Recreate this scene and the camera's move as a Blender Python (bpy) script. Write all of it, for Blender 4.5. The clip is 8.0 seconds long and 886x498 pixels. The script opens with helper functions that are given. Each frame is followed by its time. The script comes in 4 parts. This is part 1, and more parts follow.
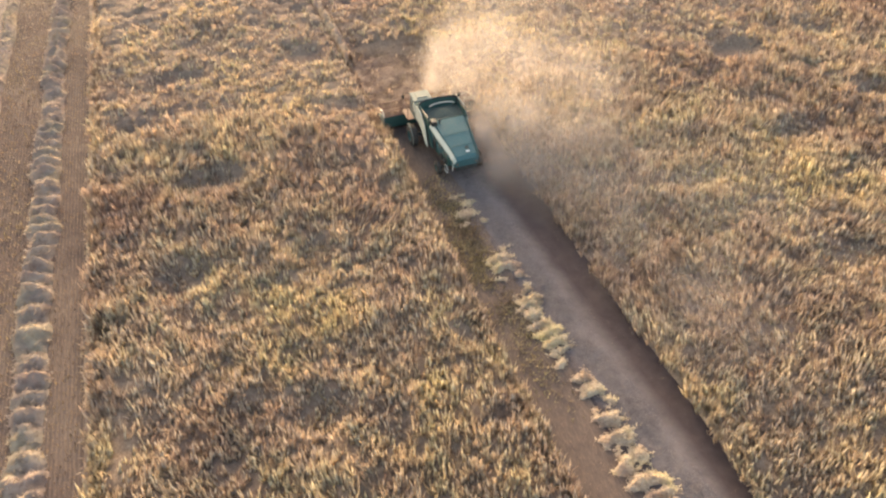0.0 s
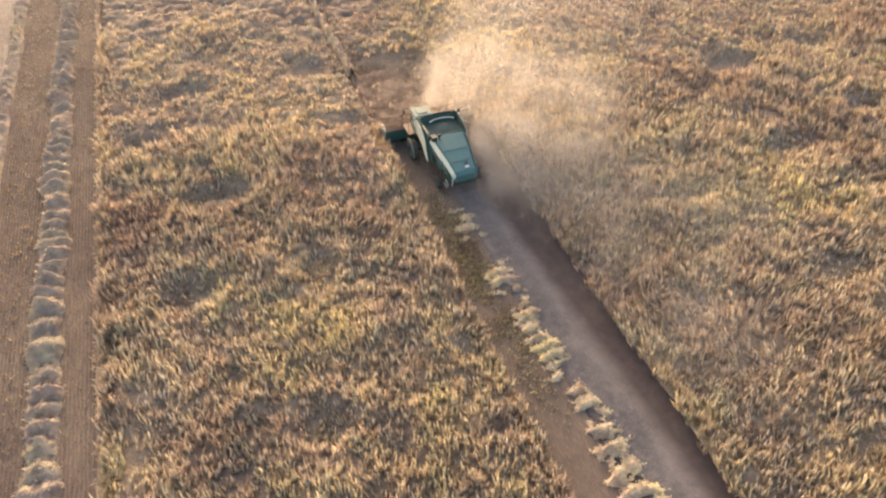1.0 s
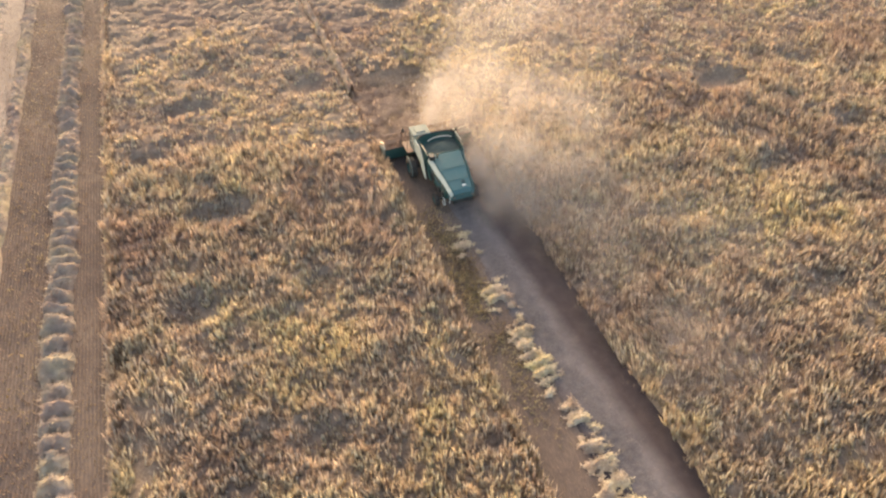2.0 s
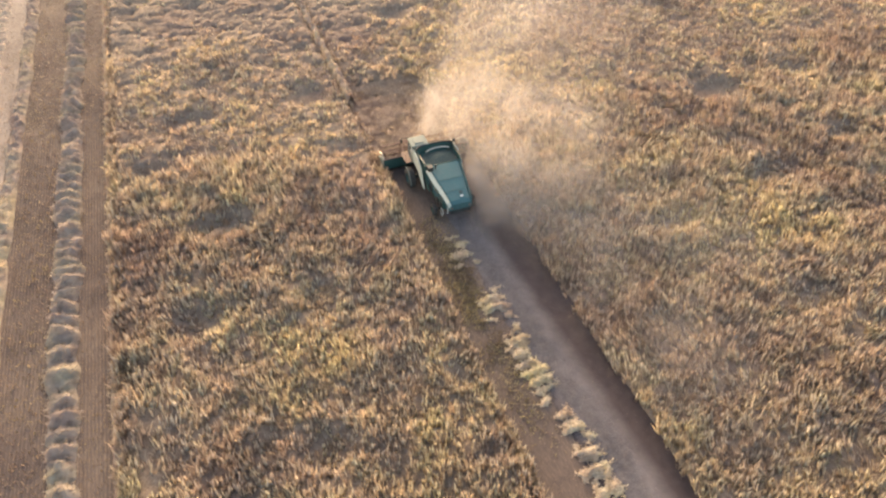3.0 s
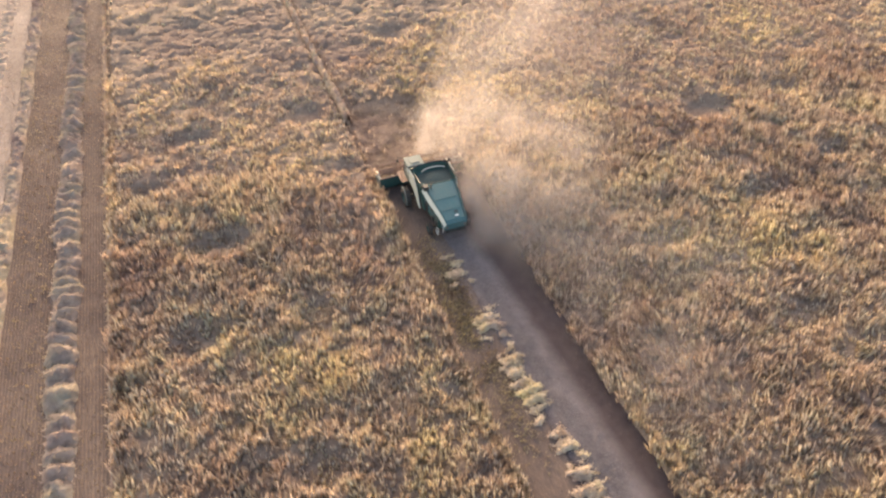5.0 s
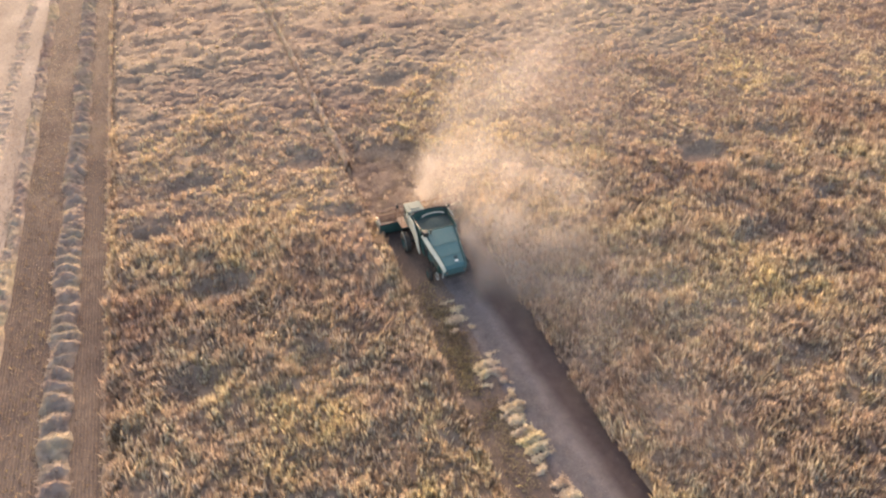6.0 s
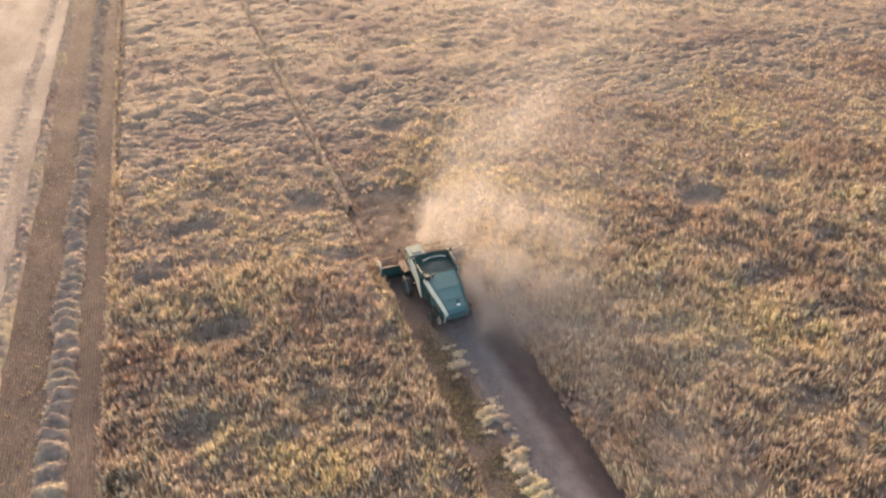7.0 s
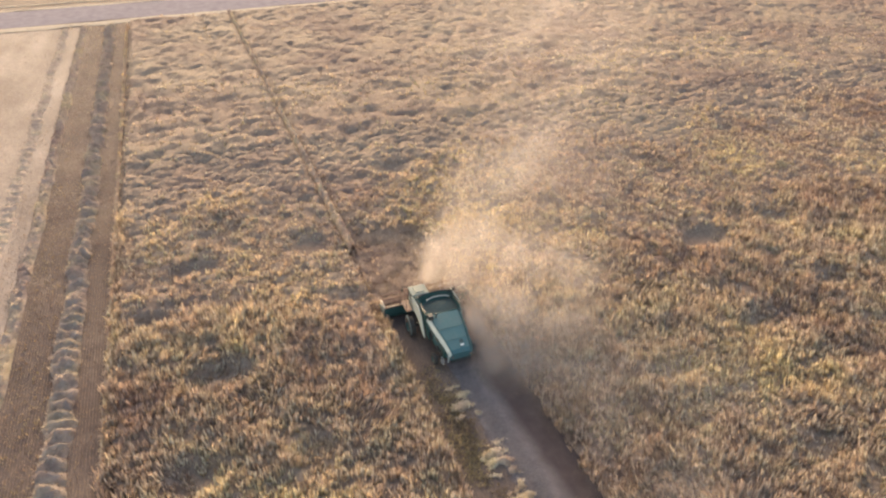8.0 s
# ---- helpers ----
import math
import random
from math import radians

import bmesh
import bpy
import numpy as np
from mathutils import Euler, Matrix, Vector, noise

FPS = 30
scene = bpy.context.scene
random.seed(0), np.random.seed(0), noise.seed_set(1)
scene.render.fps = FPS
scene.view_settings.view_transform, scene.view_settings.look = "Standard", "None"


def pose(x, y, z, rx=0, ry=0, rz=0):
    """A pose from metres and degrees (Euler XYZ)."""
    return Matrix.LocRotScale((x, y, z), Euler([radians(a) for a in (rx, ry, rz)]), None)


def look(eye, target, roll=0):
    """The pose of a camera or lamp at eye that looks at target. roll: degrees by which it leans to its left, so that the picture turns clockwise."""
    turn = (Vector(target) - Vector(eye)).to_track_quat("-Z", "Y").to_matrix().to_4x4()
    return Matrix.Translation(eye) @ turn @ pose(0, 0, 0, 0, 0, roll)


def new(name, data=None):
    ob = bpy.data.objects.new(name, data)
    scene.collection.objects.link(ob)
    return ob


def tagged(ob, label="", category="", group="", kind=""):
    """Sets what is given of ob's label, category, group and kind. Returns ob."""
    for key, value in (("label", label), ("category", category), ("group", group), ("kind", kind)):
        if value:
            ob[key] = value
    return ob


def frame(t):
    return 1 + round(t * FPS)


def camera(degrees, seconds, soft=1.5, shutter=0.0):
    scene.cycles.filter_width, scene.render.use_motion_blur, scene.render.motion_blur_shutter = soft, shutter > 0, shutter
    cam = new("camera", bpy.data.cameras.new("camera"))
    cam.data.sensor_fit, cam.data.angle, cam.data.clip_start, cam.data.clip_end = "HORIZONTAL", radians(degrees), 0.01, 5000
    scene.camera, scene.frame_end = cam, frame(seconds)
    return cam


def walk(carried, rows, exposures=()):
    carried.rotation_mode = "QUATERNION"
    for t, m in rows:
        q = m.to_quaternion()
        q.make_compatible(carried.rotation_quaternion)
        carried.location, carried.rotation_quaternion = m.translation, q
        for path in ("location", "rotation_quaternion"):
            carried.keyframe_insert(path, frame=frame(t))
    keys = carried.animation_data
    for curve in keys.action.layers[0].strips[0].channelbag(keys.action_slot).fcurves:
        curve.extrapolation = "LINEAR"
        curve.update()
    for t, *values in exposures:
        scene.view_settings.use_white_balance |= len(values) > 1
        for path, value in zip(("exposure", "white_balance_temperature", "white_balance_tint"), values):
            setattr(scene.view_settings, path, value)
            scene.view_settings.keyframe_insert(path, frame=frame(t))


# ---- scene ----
cam = camera(68.0, 8.0, soft=2.25)
EXPOSURES = [(0.0, 2.89, 6750, 12), (2.0, 2.88, 6650, 12), (4.1, 2.85, 6550, 14), (5.5, 2.85, 6500, 18), (6.0, 2.83, 6500, 18), (7.0, 2.73, 6450, 15), (8.0, 2.66, 6450, 13)]
PATH = [
    (0, (0.195, -0.652, 30.389), (0.704, 0.654, 28.962), 0.9),
    (0.5, (0.109, -0.706, 31.112), (0.618, 0.599, 29.685), 1.0),
    (1, (0.093, -0.736, 31.987), (0.603, 0.566, 30.557), 1.0),
    (1.5, (0.158, -0.842, 32.864), (0.667, 0.46, 31.434), 1.1),
    (2, (0.175, -0.853, 33.873), (0.686, 0.447, 32.441), 1.1),
    (3.5, (0.283, -0.857, 35.371), (0.795, 0.429, 33.927), 1.2),
    (4, (0.386, -0.866, 35.528), (0.89, 0.401, 34.065), 1.2),
    (5.5, (0.504, -0.95, 35.96), (1.045, 0.411, 34.598), 1.0),
    (6, (0.44, -0.882, 36.004), (0.998, 0.52, 34.691), 1.0),
    (6.5, (0.364, -0.788, 36.009), (0.937, 0.653, 34.746), 1.0),
    (7, (0.239, -0.66, 36.088), (0.829, 0.816, 34.874), 1.0),
    (7.5, (0.037, -0.531, 36.133), (0.644, 0.98, 34.972), 1.0),
    (8, (-0.16, -0.453, 36.164), (0.46, 1.084, 35.045), 1.1),
]
walk(cam, [(t, look(eye, target, roll)) for t, eye, target, roll in PATH], EXPOSURES)

# world, sun and exposure
SUN_AZ, SUN_EL = 4.0, 10.2
world = bpy.data.worlds.new("world")
scene.world = world
world.use_nodes = True
wn = world.node_tree.nodes
sky = wn.new("ShaderNodeTexSky")
sky.sky_type = "NISHITA"
sky.sun_disc = False
sky.sun_elevation = radians(SUN_EL)
sky.sun_rotation = radians(SUN_AZ)
sky.air_density, sky.dust_density, sky.ozone_density = 1.0, 7.0, 0.3
wn["Background"].inputs["Strength"].default_value = 0.15
world.node_tree.links.new(sky.outputs[0], wn["Background"].inputs["Color"])
sun_data = bpy.data.lights.new("sun", "SUN")
sun_data.energy, sun_data.angle, sun_data.color = 0.75, radians(0.6), (1.0, 0.925, 0.80)
sun = new("sun", sun_data)
SUN_DIR = Vector((math.sin(radians(SUN_AZ)) * math.cos(radians(SUN_EL)),
                  math.cos(radians(SUN_AZ)) * math.cos(radians(SUN_EL)), math.sin(radians(SUN_EL))))
sun.matrix_world = look(SUN_DIR * 300, (0, 0, 0))


# ---------------------------------------------------------------- materials
class Nodes:
    """A small wrapper for building node trees."""

    def __init__(self, name):
        self.mat = bpy.data.materials.new(name)
        self.mat.use_nodes = True
        self.t = self.mat.node_tree
        self.bsdf = self.t.nodes["Principled BSDF"]
        self.out = self.t.nodes["Material Output"]

    def add(self, kind, **inputs):
        n = self.t.nodes.new(kind)
        for k, v in inputs.items():
            self.put(n, k.replace("_", " "), v)
        return n

    def put(self, n, key, v):
        if isinstance(v, bpy.types.NodeSocket):
            self.t.links.new(v, n.inputs[key])
        else:
            n.inputs[key].default_value = (*v, 1) if isinstance(v, tuple) and len(v) == 3 and len(n.inputs[key].default_value) == 4 else v

    def pos(self, sx=1.0, sy=1.0, sz=1.0, rot=0.0):
        g = self.add("ShaderNodeNewGeometry")
        m = self.add("ShaderNodeMapping", Vector=g.outputs["Position"], Scale=(sx, sy, sz), Rotation=(0, 0, rot))
        return m.outputs[0]

    def obj(self, sx=1.0, sy=1.0, sz=1.0):
        g = self.add("ShaderNodeTexCoord")
        m = self.add("ShaderNodeMapping", Vector=g.outputs["Object"], Scale=(sx, sy, sz))
        return m.outputs[0]

    def noise(self, vec, scale, detail=4.0, rough=0.6):
        return self.add("ShaderNodeTexNoise", Vector=vec, Scale=scale, Detail=detail, Roughness=rough).outputs["Fac"]

    def ramp(self, fac, *stops):
        r = self.add("ShaderNodeValToRGB", Fac=fac)
        while len(r.color_ramp.elements) < len(stops):
            r.color_ramp.elements.new(0.5)
        for e, (p, c) in zip(r.color_ramp.elements, stops):
            e.position, e.color = p, (*c, 1)
        return r.outputs[0]

    def mix(self, fac, a, b, mode="MIX"):
        m = self.t.nodes.new("ShaderNodeMix")
        m.data_type, m.blend_type = "RGBA", mode
        for i, v in ((0, fac), (6, a), (7, b)):
            if isinstance(v, bpy.types.NodeSocket):
                self.t.links.new(v, m.inputs[i])
            else:
                m.inputs[i].default_value = v if i == 0 else (*v, 1)
        return m.outputs[2]

    def bump(self, height, strength=0.4, distance=0.05):
        b = self.add("ShaderNodeBump", Height=height, Strength=strength, Distance=distance)
        self.put(self.bsdf, "Normal", b.outputs[0])

    def surface(self, color, rough=0.8, metal=0.0, spec=0.3):
        self.put(self.bsdf, "Base Color", color)
        self.put(self.bsdf, "Roughness", rough)
        self.put(self.bsdf, "Metallic", metal)
        self.put(self.bsdf, "Specular IOR Level", spec)
        return self.mat


def straw_material(name, dark, mid, light, through_share=0.45, patch=0.06, patchy=1.0):
    """Dry stalks: every stalk its own tint, broad patches, and light that comes through."""
    n = Nodes(name)
    isl = n.add("ShaderNodeNewGeometry").outputs["Random Per Island"]
    tint = n.ramp(isl, (0.0, dark), (0.45, mid), (1.0, light))
    p = n.pos()
    broad = n.noise(p, patch, 5.0, 0.65)
    fine = n.noise(p, 0.45, 3.0, 0.6)
    patches = n.ramp(broad, (0.36, (0.75, 0.68, 0.69)), (0.50, (0.96, 0.95, 0.95)), (0.64, (1.12, 1.11, 0.90)))
    c = n.mix(patchy, tint, patches, "MULTIPLY")
    spots = n.ramp(fine, (0.34, (0.83, 0.73, 0.75)), (0.48, (1.01, 0.97, 0.95)), (0.62, (1.04, 1.09, 0.90)))
    c = n.mix(0.45, c, spots, "MULTIPLY")
    heads = n.ramp(n.noise(p, 1.7, 2.0, 0.5), (0.36, (0.70, 0.66, 0.66)), (0.62, (1.22, 1.2, 1.16)))
    c = n.mix(0.5, c, heads, "MULTIPLY")
    n.surface(c, 0.95, 0.0, 0.08)
    tr = n.add("ShaderNodeBsdfTranslucent", Color=c)
    mx = n.add("ShaderNodeMixShader", Fac=through_share)
    n.t.links.new(n.bsdf.outputs[0], mx.inputs[1])
    n.t.links.new(tr.outputs[0], mx.inputs[2])
    n.t.links.new(mx.outputs[0], n.out.inputs[0])
    return n.mat


def soil_material():
    """Bare earth with trodden straw and the faint lines of the drill rows."""
    n = Nodes("soil")
    p = n.pos()
    big = n.noise(p, 0.12, 5.0)
    fine = n.noise(n.pos(6.0, 1.2, 1.0), 1.6, 5.0, 0.7)
    lines = n.add("ShaderNodeTexWave", Vector=n.pos(rot=radians(0.5)), Scale=1.5, Distortion=2.2, Detail=3.0)
    lines.bands_direction = "X"
    c = n.ramp(big, (0.3, (0.072, 0.055, 0.050)), (0.5, (0.104, 0.079, 0.067)), (0.7, (0.150, 0.115, 0.091)))
    straw = n.ramp(fine, (0.42, (0.62, 0.58, 0.6)), (0.62, (1.45, 1.35, 1.15)))
    c = n.mix(0.45, c, straw, "MULTIPLY")
    west = n.add("ShaderNodeMapRange", Value=n.add("ShaderNodeSeparateXYZ", Vector=p).outputs["X"])
    west.inputs["From Min"].default_value, west.inputs["From Max"].default_value = -8.0, -9.5
    drilled = n.mix(1.0, n.ramp(n.noise(p, 0.5, 4.0), (0.36, (0.15, 0.15, 0.15)), (0.64, (0.6, 0.6, 0.6))), west.outputs[0], "MULTIPLY")
    c = n.mix(drilled, c, n.ramp(lines.outputs["Fac"], (0.2, (0.62, 0.60, 0.60)), (0.8, (1.4, 1.38, 1.36))), "MULTIPLY")
    n.bump(fine, 0.5, 0.06)
    return n.surface(c, 0.95, 0.0, 0.1)


def canopy_material():
    """The matted upper layer of the standing crop, its colour darkened for shade between the loose stalks."""
    n = Nodes("crop_mat")
    p = n.pos()
    a = n.noise(p, 0.06, 5.0, 0.65)
    b = n.noise(p, 3.0, 5.0, 0.7)
    e = n.noise(n.pos(1.0, 1.0, 0.35), 9.0, 4.0, 0.75)
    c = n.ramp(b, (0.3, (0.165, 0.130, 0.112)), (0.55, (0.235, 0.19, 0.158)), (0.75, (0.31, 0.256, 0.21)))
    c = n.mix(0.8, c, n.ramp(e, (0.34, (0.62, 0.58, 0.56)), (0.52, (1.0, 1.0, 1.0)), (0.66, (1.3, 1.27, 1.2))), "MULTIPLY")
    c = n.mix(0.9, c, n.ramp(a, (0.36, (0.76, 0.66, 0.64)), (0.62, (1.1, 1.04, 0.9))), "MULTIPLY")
    n.bump(n.mix(0.5, b, e), 1.0, 0.18)
    n.surface(c, 0.95, 0.0, 0.08)
    tr = n.add("ShaderNodeBsdfTranslucent", Color=c)
    mx = n.add("ShaderNodeMixShader", Fac=0.10)
    n.t.links.new(n.bsdf.outputs[0], mx.inputs[1])
    n.t.links.new(tr.outputs[0], mx.inputs[2])
    n.t.links.new(mx.outputs[0], n.out.inputs[0])
    return n.mat


def paint_material(name, color, worn, rough=0.45, metal=0.0, dust=0.35):
    """Old sheet-metal paint, bleached and dusty."""
    n = Nodes(name)
    p = n.obj()
    a = n.noise(p, 1.3, 5.0, 0.65)
    b = n.noise(n.obj(3, 3, 14), 2.5, 4.0, 0.7)
    c = n.ramp(a, (0.3, tuple(v * 0.85 for v in color)), (0.7, color))
    c = n.mix(n.ramp(b, (0.5, (0, 0, 0)), (0.85, (dust, dust, dust))), c, worn)
    r = n.ramp(a, (0.3, (rough,) * 3), (0.75, (min(1, rough + 0.25),) * 3))
    n.bump(a, 0.12, 0.02)
    return n.surface(c, r, metal, 0.4)


def plain_material(name, a, b, scale=4.0, rough=0.7, metal=0.0, spec=0.3, bump=0.0):
    n = Nodes(name)
    f = n.noise(n.pos(), scale, 5.0, 0.65)
    if bump:
        n.bump(f, bump, 0.05)
    return n.surface(n.ramp(f, (0.32, a), (0.68, b)), rough, metal, spec)


def straw_dust_material(name, density):
    """Floating chaff and dust, through which low light passes."""
    n = Nodes(name)
    c = n.ramp(n.noise(n.pos(), 0.2, 4.0), (0.32, (0.47, 0.425, 0.405)), (0.68, (0.54, 0.495, 0.475)))
    n.surface(c, 1.0, 0.0, 0.0)
    tr = n.add("ShaderNodeBsdfTranslucent", Color=c)
    mx = n.add("ShaderNodeMixShader", Fac=0.74)
    n.t.links.new(n.bsdf.outputs[0], mx.inputs[1])
    n.t.links.new(tr.outputs[0], mx.inputs[2])
    thin = n.add("ShaderNodeMixShader", Fac=density)
    n.t.links.new(n.add("ShaderNodeBsdfTransparent").outputs[0], thin.inputs[1])
    n.t.links.new(mx.outputs[0], thin.inputs[2])
    n.t.links.new(thin.outputs[0], n.out.inputs[0])
    return n.mat


CROP = straw_material("ripe_crop", (0.275, 0.21, 0.165), (0.35, 0.278, 0.214), (0.44, 0.367, 0.286), 0.5)
HEADS = straw_material("seed_heads", (0.44, 0.368, 0.274), (0.55, 0.47, 0.36), (0.65, 0.572, 0.452), 0.44)
STRAW = straw_material("fresh_straw", (0.40, 0.33, 0.24), (0.51, 0.43, 0.32), (0.61, 0.525, 0.40), 0.3, 0.3)
OLD_STRAW = straw_material("old_straw", (0.245, 0.197, 0.166), (0.32, 0.262, 0.22), (0.385, 0.32, 0.268), 0.34, 0.3, 0.3)
STUB = straw_material("stubble", (0.15, 0.106, 0.084), (0.225, 0.166, 0.13), (0.31, 0.24, 0.185), 0.2, 0.15)
LOW = straw_material("low_growth", (0.18, 0.138, 0.116), (0.22, 0.172, 0.145), (0.265, 0.212, 0.175), 0.25, 0.3)
GROWTH = straw_material("dry_growth", (0.16, 0.12, 0.088), (0.21, 0.162, 0.12), (0.27, 0.212, 0.16), 0.3, 0.35)
LINE = straw_material("flattened_straw", (0.33, 0.255, 0.195), (0.40, 0.315, 0.245), (0.47, 0.38, 0.30), 0.3, 0.3)
WINDROW = straw_material("windrow_straw", (0.265, 0.216, 0.183), (0.345, 0.285, 0.241), (0.42, 0.352, 0.297), 0.48, 0.3, 0.25)
RIDGE = straw_material("ridge_straw", (0.225, 0.178, 0.15), (0.30, 0.243, 0.204), (0.37, 0.305, 0.255), 0.25, 0.08)
SOIL = soil_material()
CANOPY = canopy_material()


def hazed_field_material():
    """Old stubble, its colour lightened for the haze over it, with darker streaks along the drill rows."""
    n = Nodes("hazed_stubble")
    broad = n.noise(n.pos(1.0, 0.35, 1.0), 0.22, 5.0, 0.65)
    fine = n.noise(n.pos(5.0, 1.0, 1.0), 1.3, 5.0, 0.7)
    c = n.ramp(broad, (0.32, (0.148, 0.115, 0.095)), (0.52, (0.205, 0.164, 0.137)), (0.7, (0.262, 0.214, 0.181)))
    c = n.mix(0.6, c, n.ramp(fine, (0.36, (0.68, 0.66, 0.64)), (0.62, (1.25, 1.22, 1.18))), "MULTIPLY")
    n.bump(fine, 0.5, 0.06)
    return n.surface(c, 0.95, 0.0, 0.1)


HAZED_FIELD = hazed_field_material()
DUST = straw_dust_material("thin_dust", 0.28)
JET_DUST = straw_dust_material("dense_dust", 0.55)


# ---------------------------------------------------------------- helpers for meshes
def mesh_np(name, verts, faces, material):
    """One mesh from arrays: verts (n, 3), faces (m, 3) or (m, 4)."""
    me = bpy.data.meshes.new(name)
    k = faces.shape[1]
    me.vertices.add(len(verts))
    me.vertices.foreach_set("co", np.ascontiguousarray(verts, dtype=np.float32).ravel())
    me.loops.add(faces.size)
    me.loops.foreach_set("vertex_index", np.ascontiguousarray(faces, dtype=np.int32).ravel())
    me.polygons.add(len(faces))
    me.polygons.foreach_set("loop_start", np.arange(0, faces.size, k, dtype=np.int32))
    me.polygons.foreach_set("loop_total", np.full(len(faces), k, dtype=np.int32))
    me.materials.append(material)
    me.update(calc_edges=True)
    me.validate()
    return me


def value_noise(x, y, seed=0):
    """Smooth lattice noise from 0 to 1 on arrays."""
    xi, yi = np.floor(x).astype(np.int64), np.floor(y).astype(np.int64)
    fx, fy = x - xi, y - yi
    fx, fy = fx * fx * (3 - 2 * fx), fy * fy * (3 - 2 * fy)

    def lattice(a, b):
        h = (a * 374761393 + b * 668265263 + seed * 974634777) & 0x7FFFFFFF
        h = ((h ^ (h >> 13)) * 1274126177) & 0x7FFFFFFF
        return ((h ^ (h >> 16)) & 0xFFFF) / 65535.0

    return (lattice(xi, yi) * (1 - fx) * (1 - fy) + lattice(xi + 1, yi) * fx * (1 - fy)
            + lattice(xi, yi + 1) * (1 - fx) * fy + lattice(xi + 1, yi + 1) * fx * fy)


def fbm(x, y, scale, octaves=3, seed=0):
    total, amp, norm = 0.0, 1.0, 0.0
    for o in range(octaves):
        total = total + amp * value_noise(x / scale * 2 ** o, y / scale * 2 ** o, seed + o * 17)
        norm += amp
        amp *= 0.5
    return total / norm


def step(a, b, v):
    w = np.clip((v - a) / (b - a), 0, 1)
    return w * w * (3 - 2 * w)


# ---------------------------------------------------------------- the plan of the field
ROW_AZ = radians(0.5)          # the old drilling and the old swaths run this way
CUT_AZ = radians(0.0)           # the combine's own line
HARVEST = (15.05, 42.3)          # middle of the header's cutting edge


def row_uv(x, y):
    """Across and along the old swaths."""
    s, c = math.sin(ROW_AZ), math.cos(ROW_AZ)
    return x * c - y * s, x * s + y * c


def cut_uv(x, y):
    """Across and along the combine's line, from the middle of its header."""
    dx, dy = x - HARVEST[0], y - HARVEST[1]
    s, c = math.sin(CUT_AZ), math.cos(CUT_AZ)
    return dx * c - dy * s, dx * s + dy * c


def row_xy(u, v):
    s, c = math.sin(ROW_AZ), math.cos(ROW_AZ)
    return u * c + v * s, -u * s + v * c


def cut_xy(u, v):
    s, c = math.sin(CUT_AZ), math.cos(CUT_AZ)
    return HARVEST[0] + u * c + v * s, HARVEST[1] - u * s + v * c


ROAD_A, ROAD_AZ = (-34.0, 144.6), radians(88.0)


def road_uv(x, y):
    """Along the far road, and beyond its near edge."""
    dx, dy = x - ROAD_A[0], y - ROAD_A[1]
    s, c = math.sin(ROAD_AZ), math.cos(ROAD_AZ)
    return dx * s + dy * c, -dx * c + dy * s


# flattened hollows in the crop: x, y, length across, length along, depth
HOLLOWS = [(45.0, 41.3, 2.0, 1.6, 0.8), (-2.3, 38.2, 1.7, 1.3, 0.65), (-2.8, 52.9, 1.9, 1.1, 0.7), (7.6, 53.4, 1.3, 1.5, 0.8),
           (30.2, 26.8, 1.9, 1.0, 0.65), (-4.8, 29.4, 1.5, 1.3, 0.7), (3.1, 28.6, 1.2, 1.4, 0.5), (51.2, 31.5, 1.5, 1.1, 0.6), (55.0, 42.0, 1.8, 1.5, 0.6),
           (35.0, 17.2, 1.6, 1.1, 0.55), (0.8, 17.8, 1.3, 1.3, 0.65), (20.0, 66.0, 1.6, 1.3, 0.6), (41.3, 29.3, 2.1, 1.0, 0.55), (-6.5, 46.5, 1.4, 0.9, 0.6)]


def patch_ahead(x, y, inset=0.0):
    """1 on the piece ahead of the machine that is down already."""
    jag = (fbm(x, y, 0.8, 2, 91) - 0.5) * 0.5
    cu, cv = cut_uv(x, y)
    return step(3.55 + inset, 3.2 + inset, np.abs(cu + jag * 1.2)) * step(12.4 + inset, 10.2 + inset, cv + jag * 2) * step(0.2, 0.6, cv)


def crop_mask(x, y, inset=0.0):
    """1 where the crop stands, 0 where it is cut."""
    u, v = row_uv(x, y)
    jag = (fbm(x, y, 0.8, 2, 91) - 0.5) * 0.5
    old = step(-10.65 + inset, -10.3 + inset, u + jag)
    cu, cv = cut_uv(x, y)
    inside = step(4.0 + inset, 3.72 + inset, np.abs(cu + jag * 0.6)) * step(0.7 + inset, inset, cv)
    inside = np.maximum(inside, patch_ahead(x, y, inset))
    _, rv = road_uv(x, y)
    return old * (1 - inside) * step(-2.0, -4.0, rv)


def mounds(x, y, cell, seed):
    """Rounded heads of single plants, packed side by side: 1 on a crown, 0 in the gaps between."""
    px, py = x / cell, y / cell
    ix, iy = np.floor(px), np.floor(py)
    best = np.full(np.shape(px), 9.0)
    for ox in (-1, 0, 1):
        for oy in (-1, 0, 1):
            qx, qy = ix + ox, iy + oy
            cx = qx + 0.12 + 0.76 * value_noise(qx, qy, seed)
            cy = qy + 0.12 + 0.76 * value_noise(qx, qy, seed + 1)
            best = np.minimum(best, (px - cx) ** 2 + (py - cy) ** 2)
    return np.sqrt(np.clip(1 - best / 0.72, 0, 1))


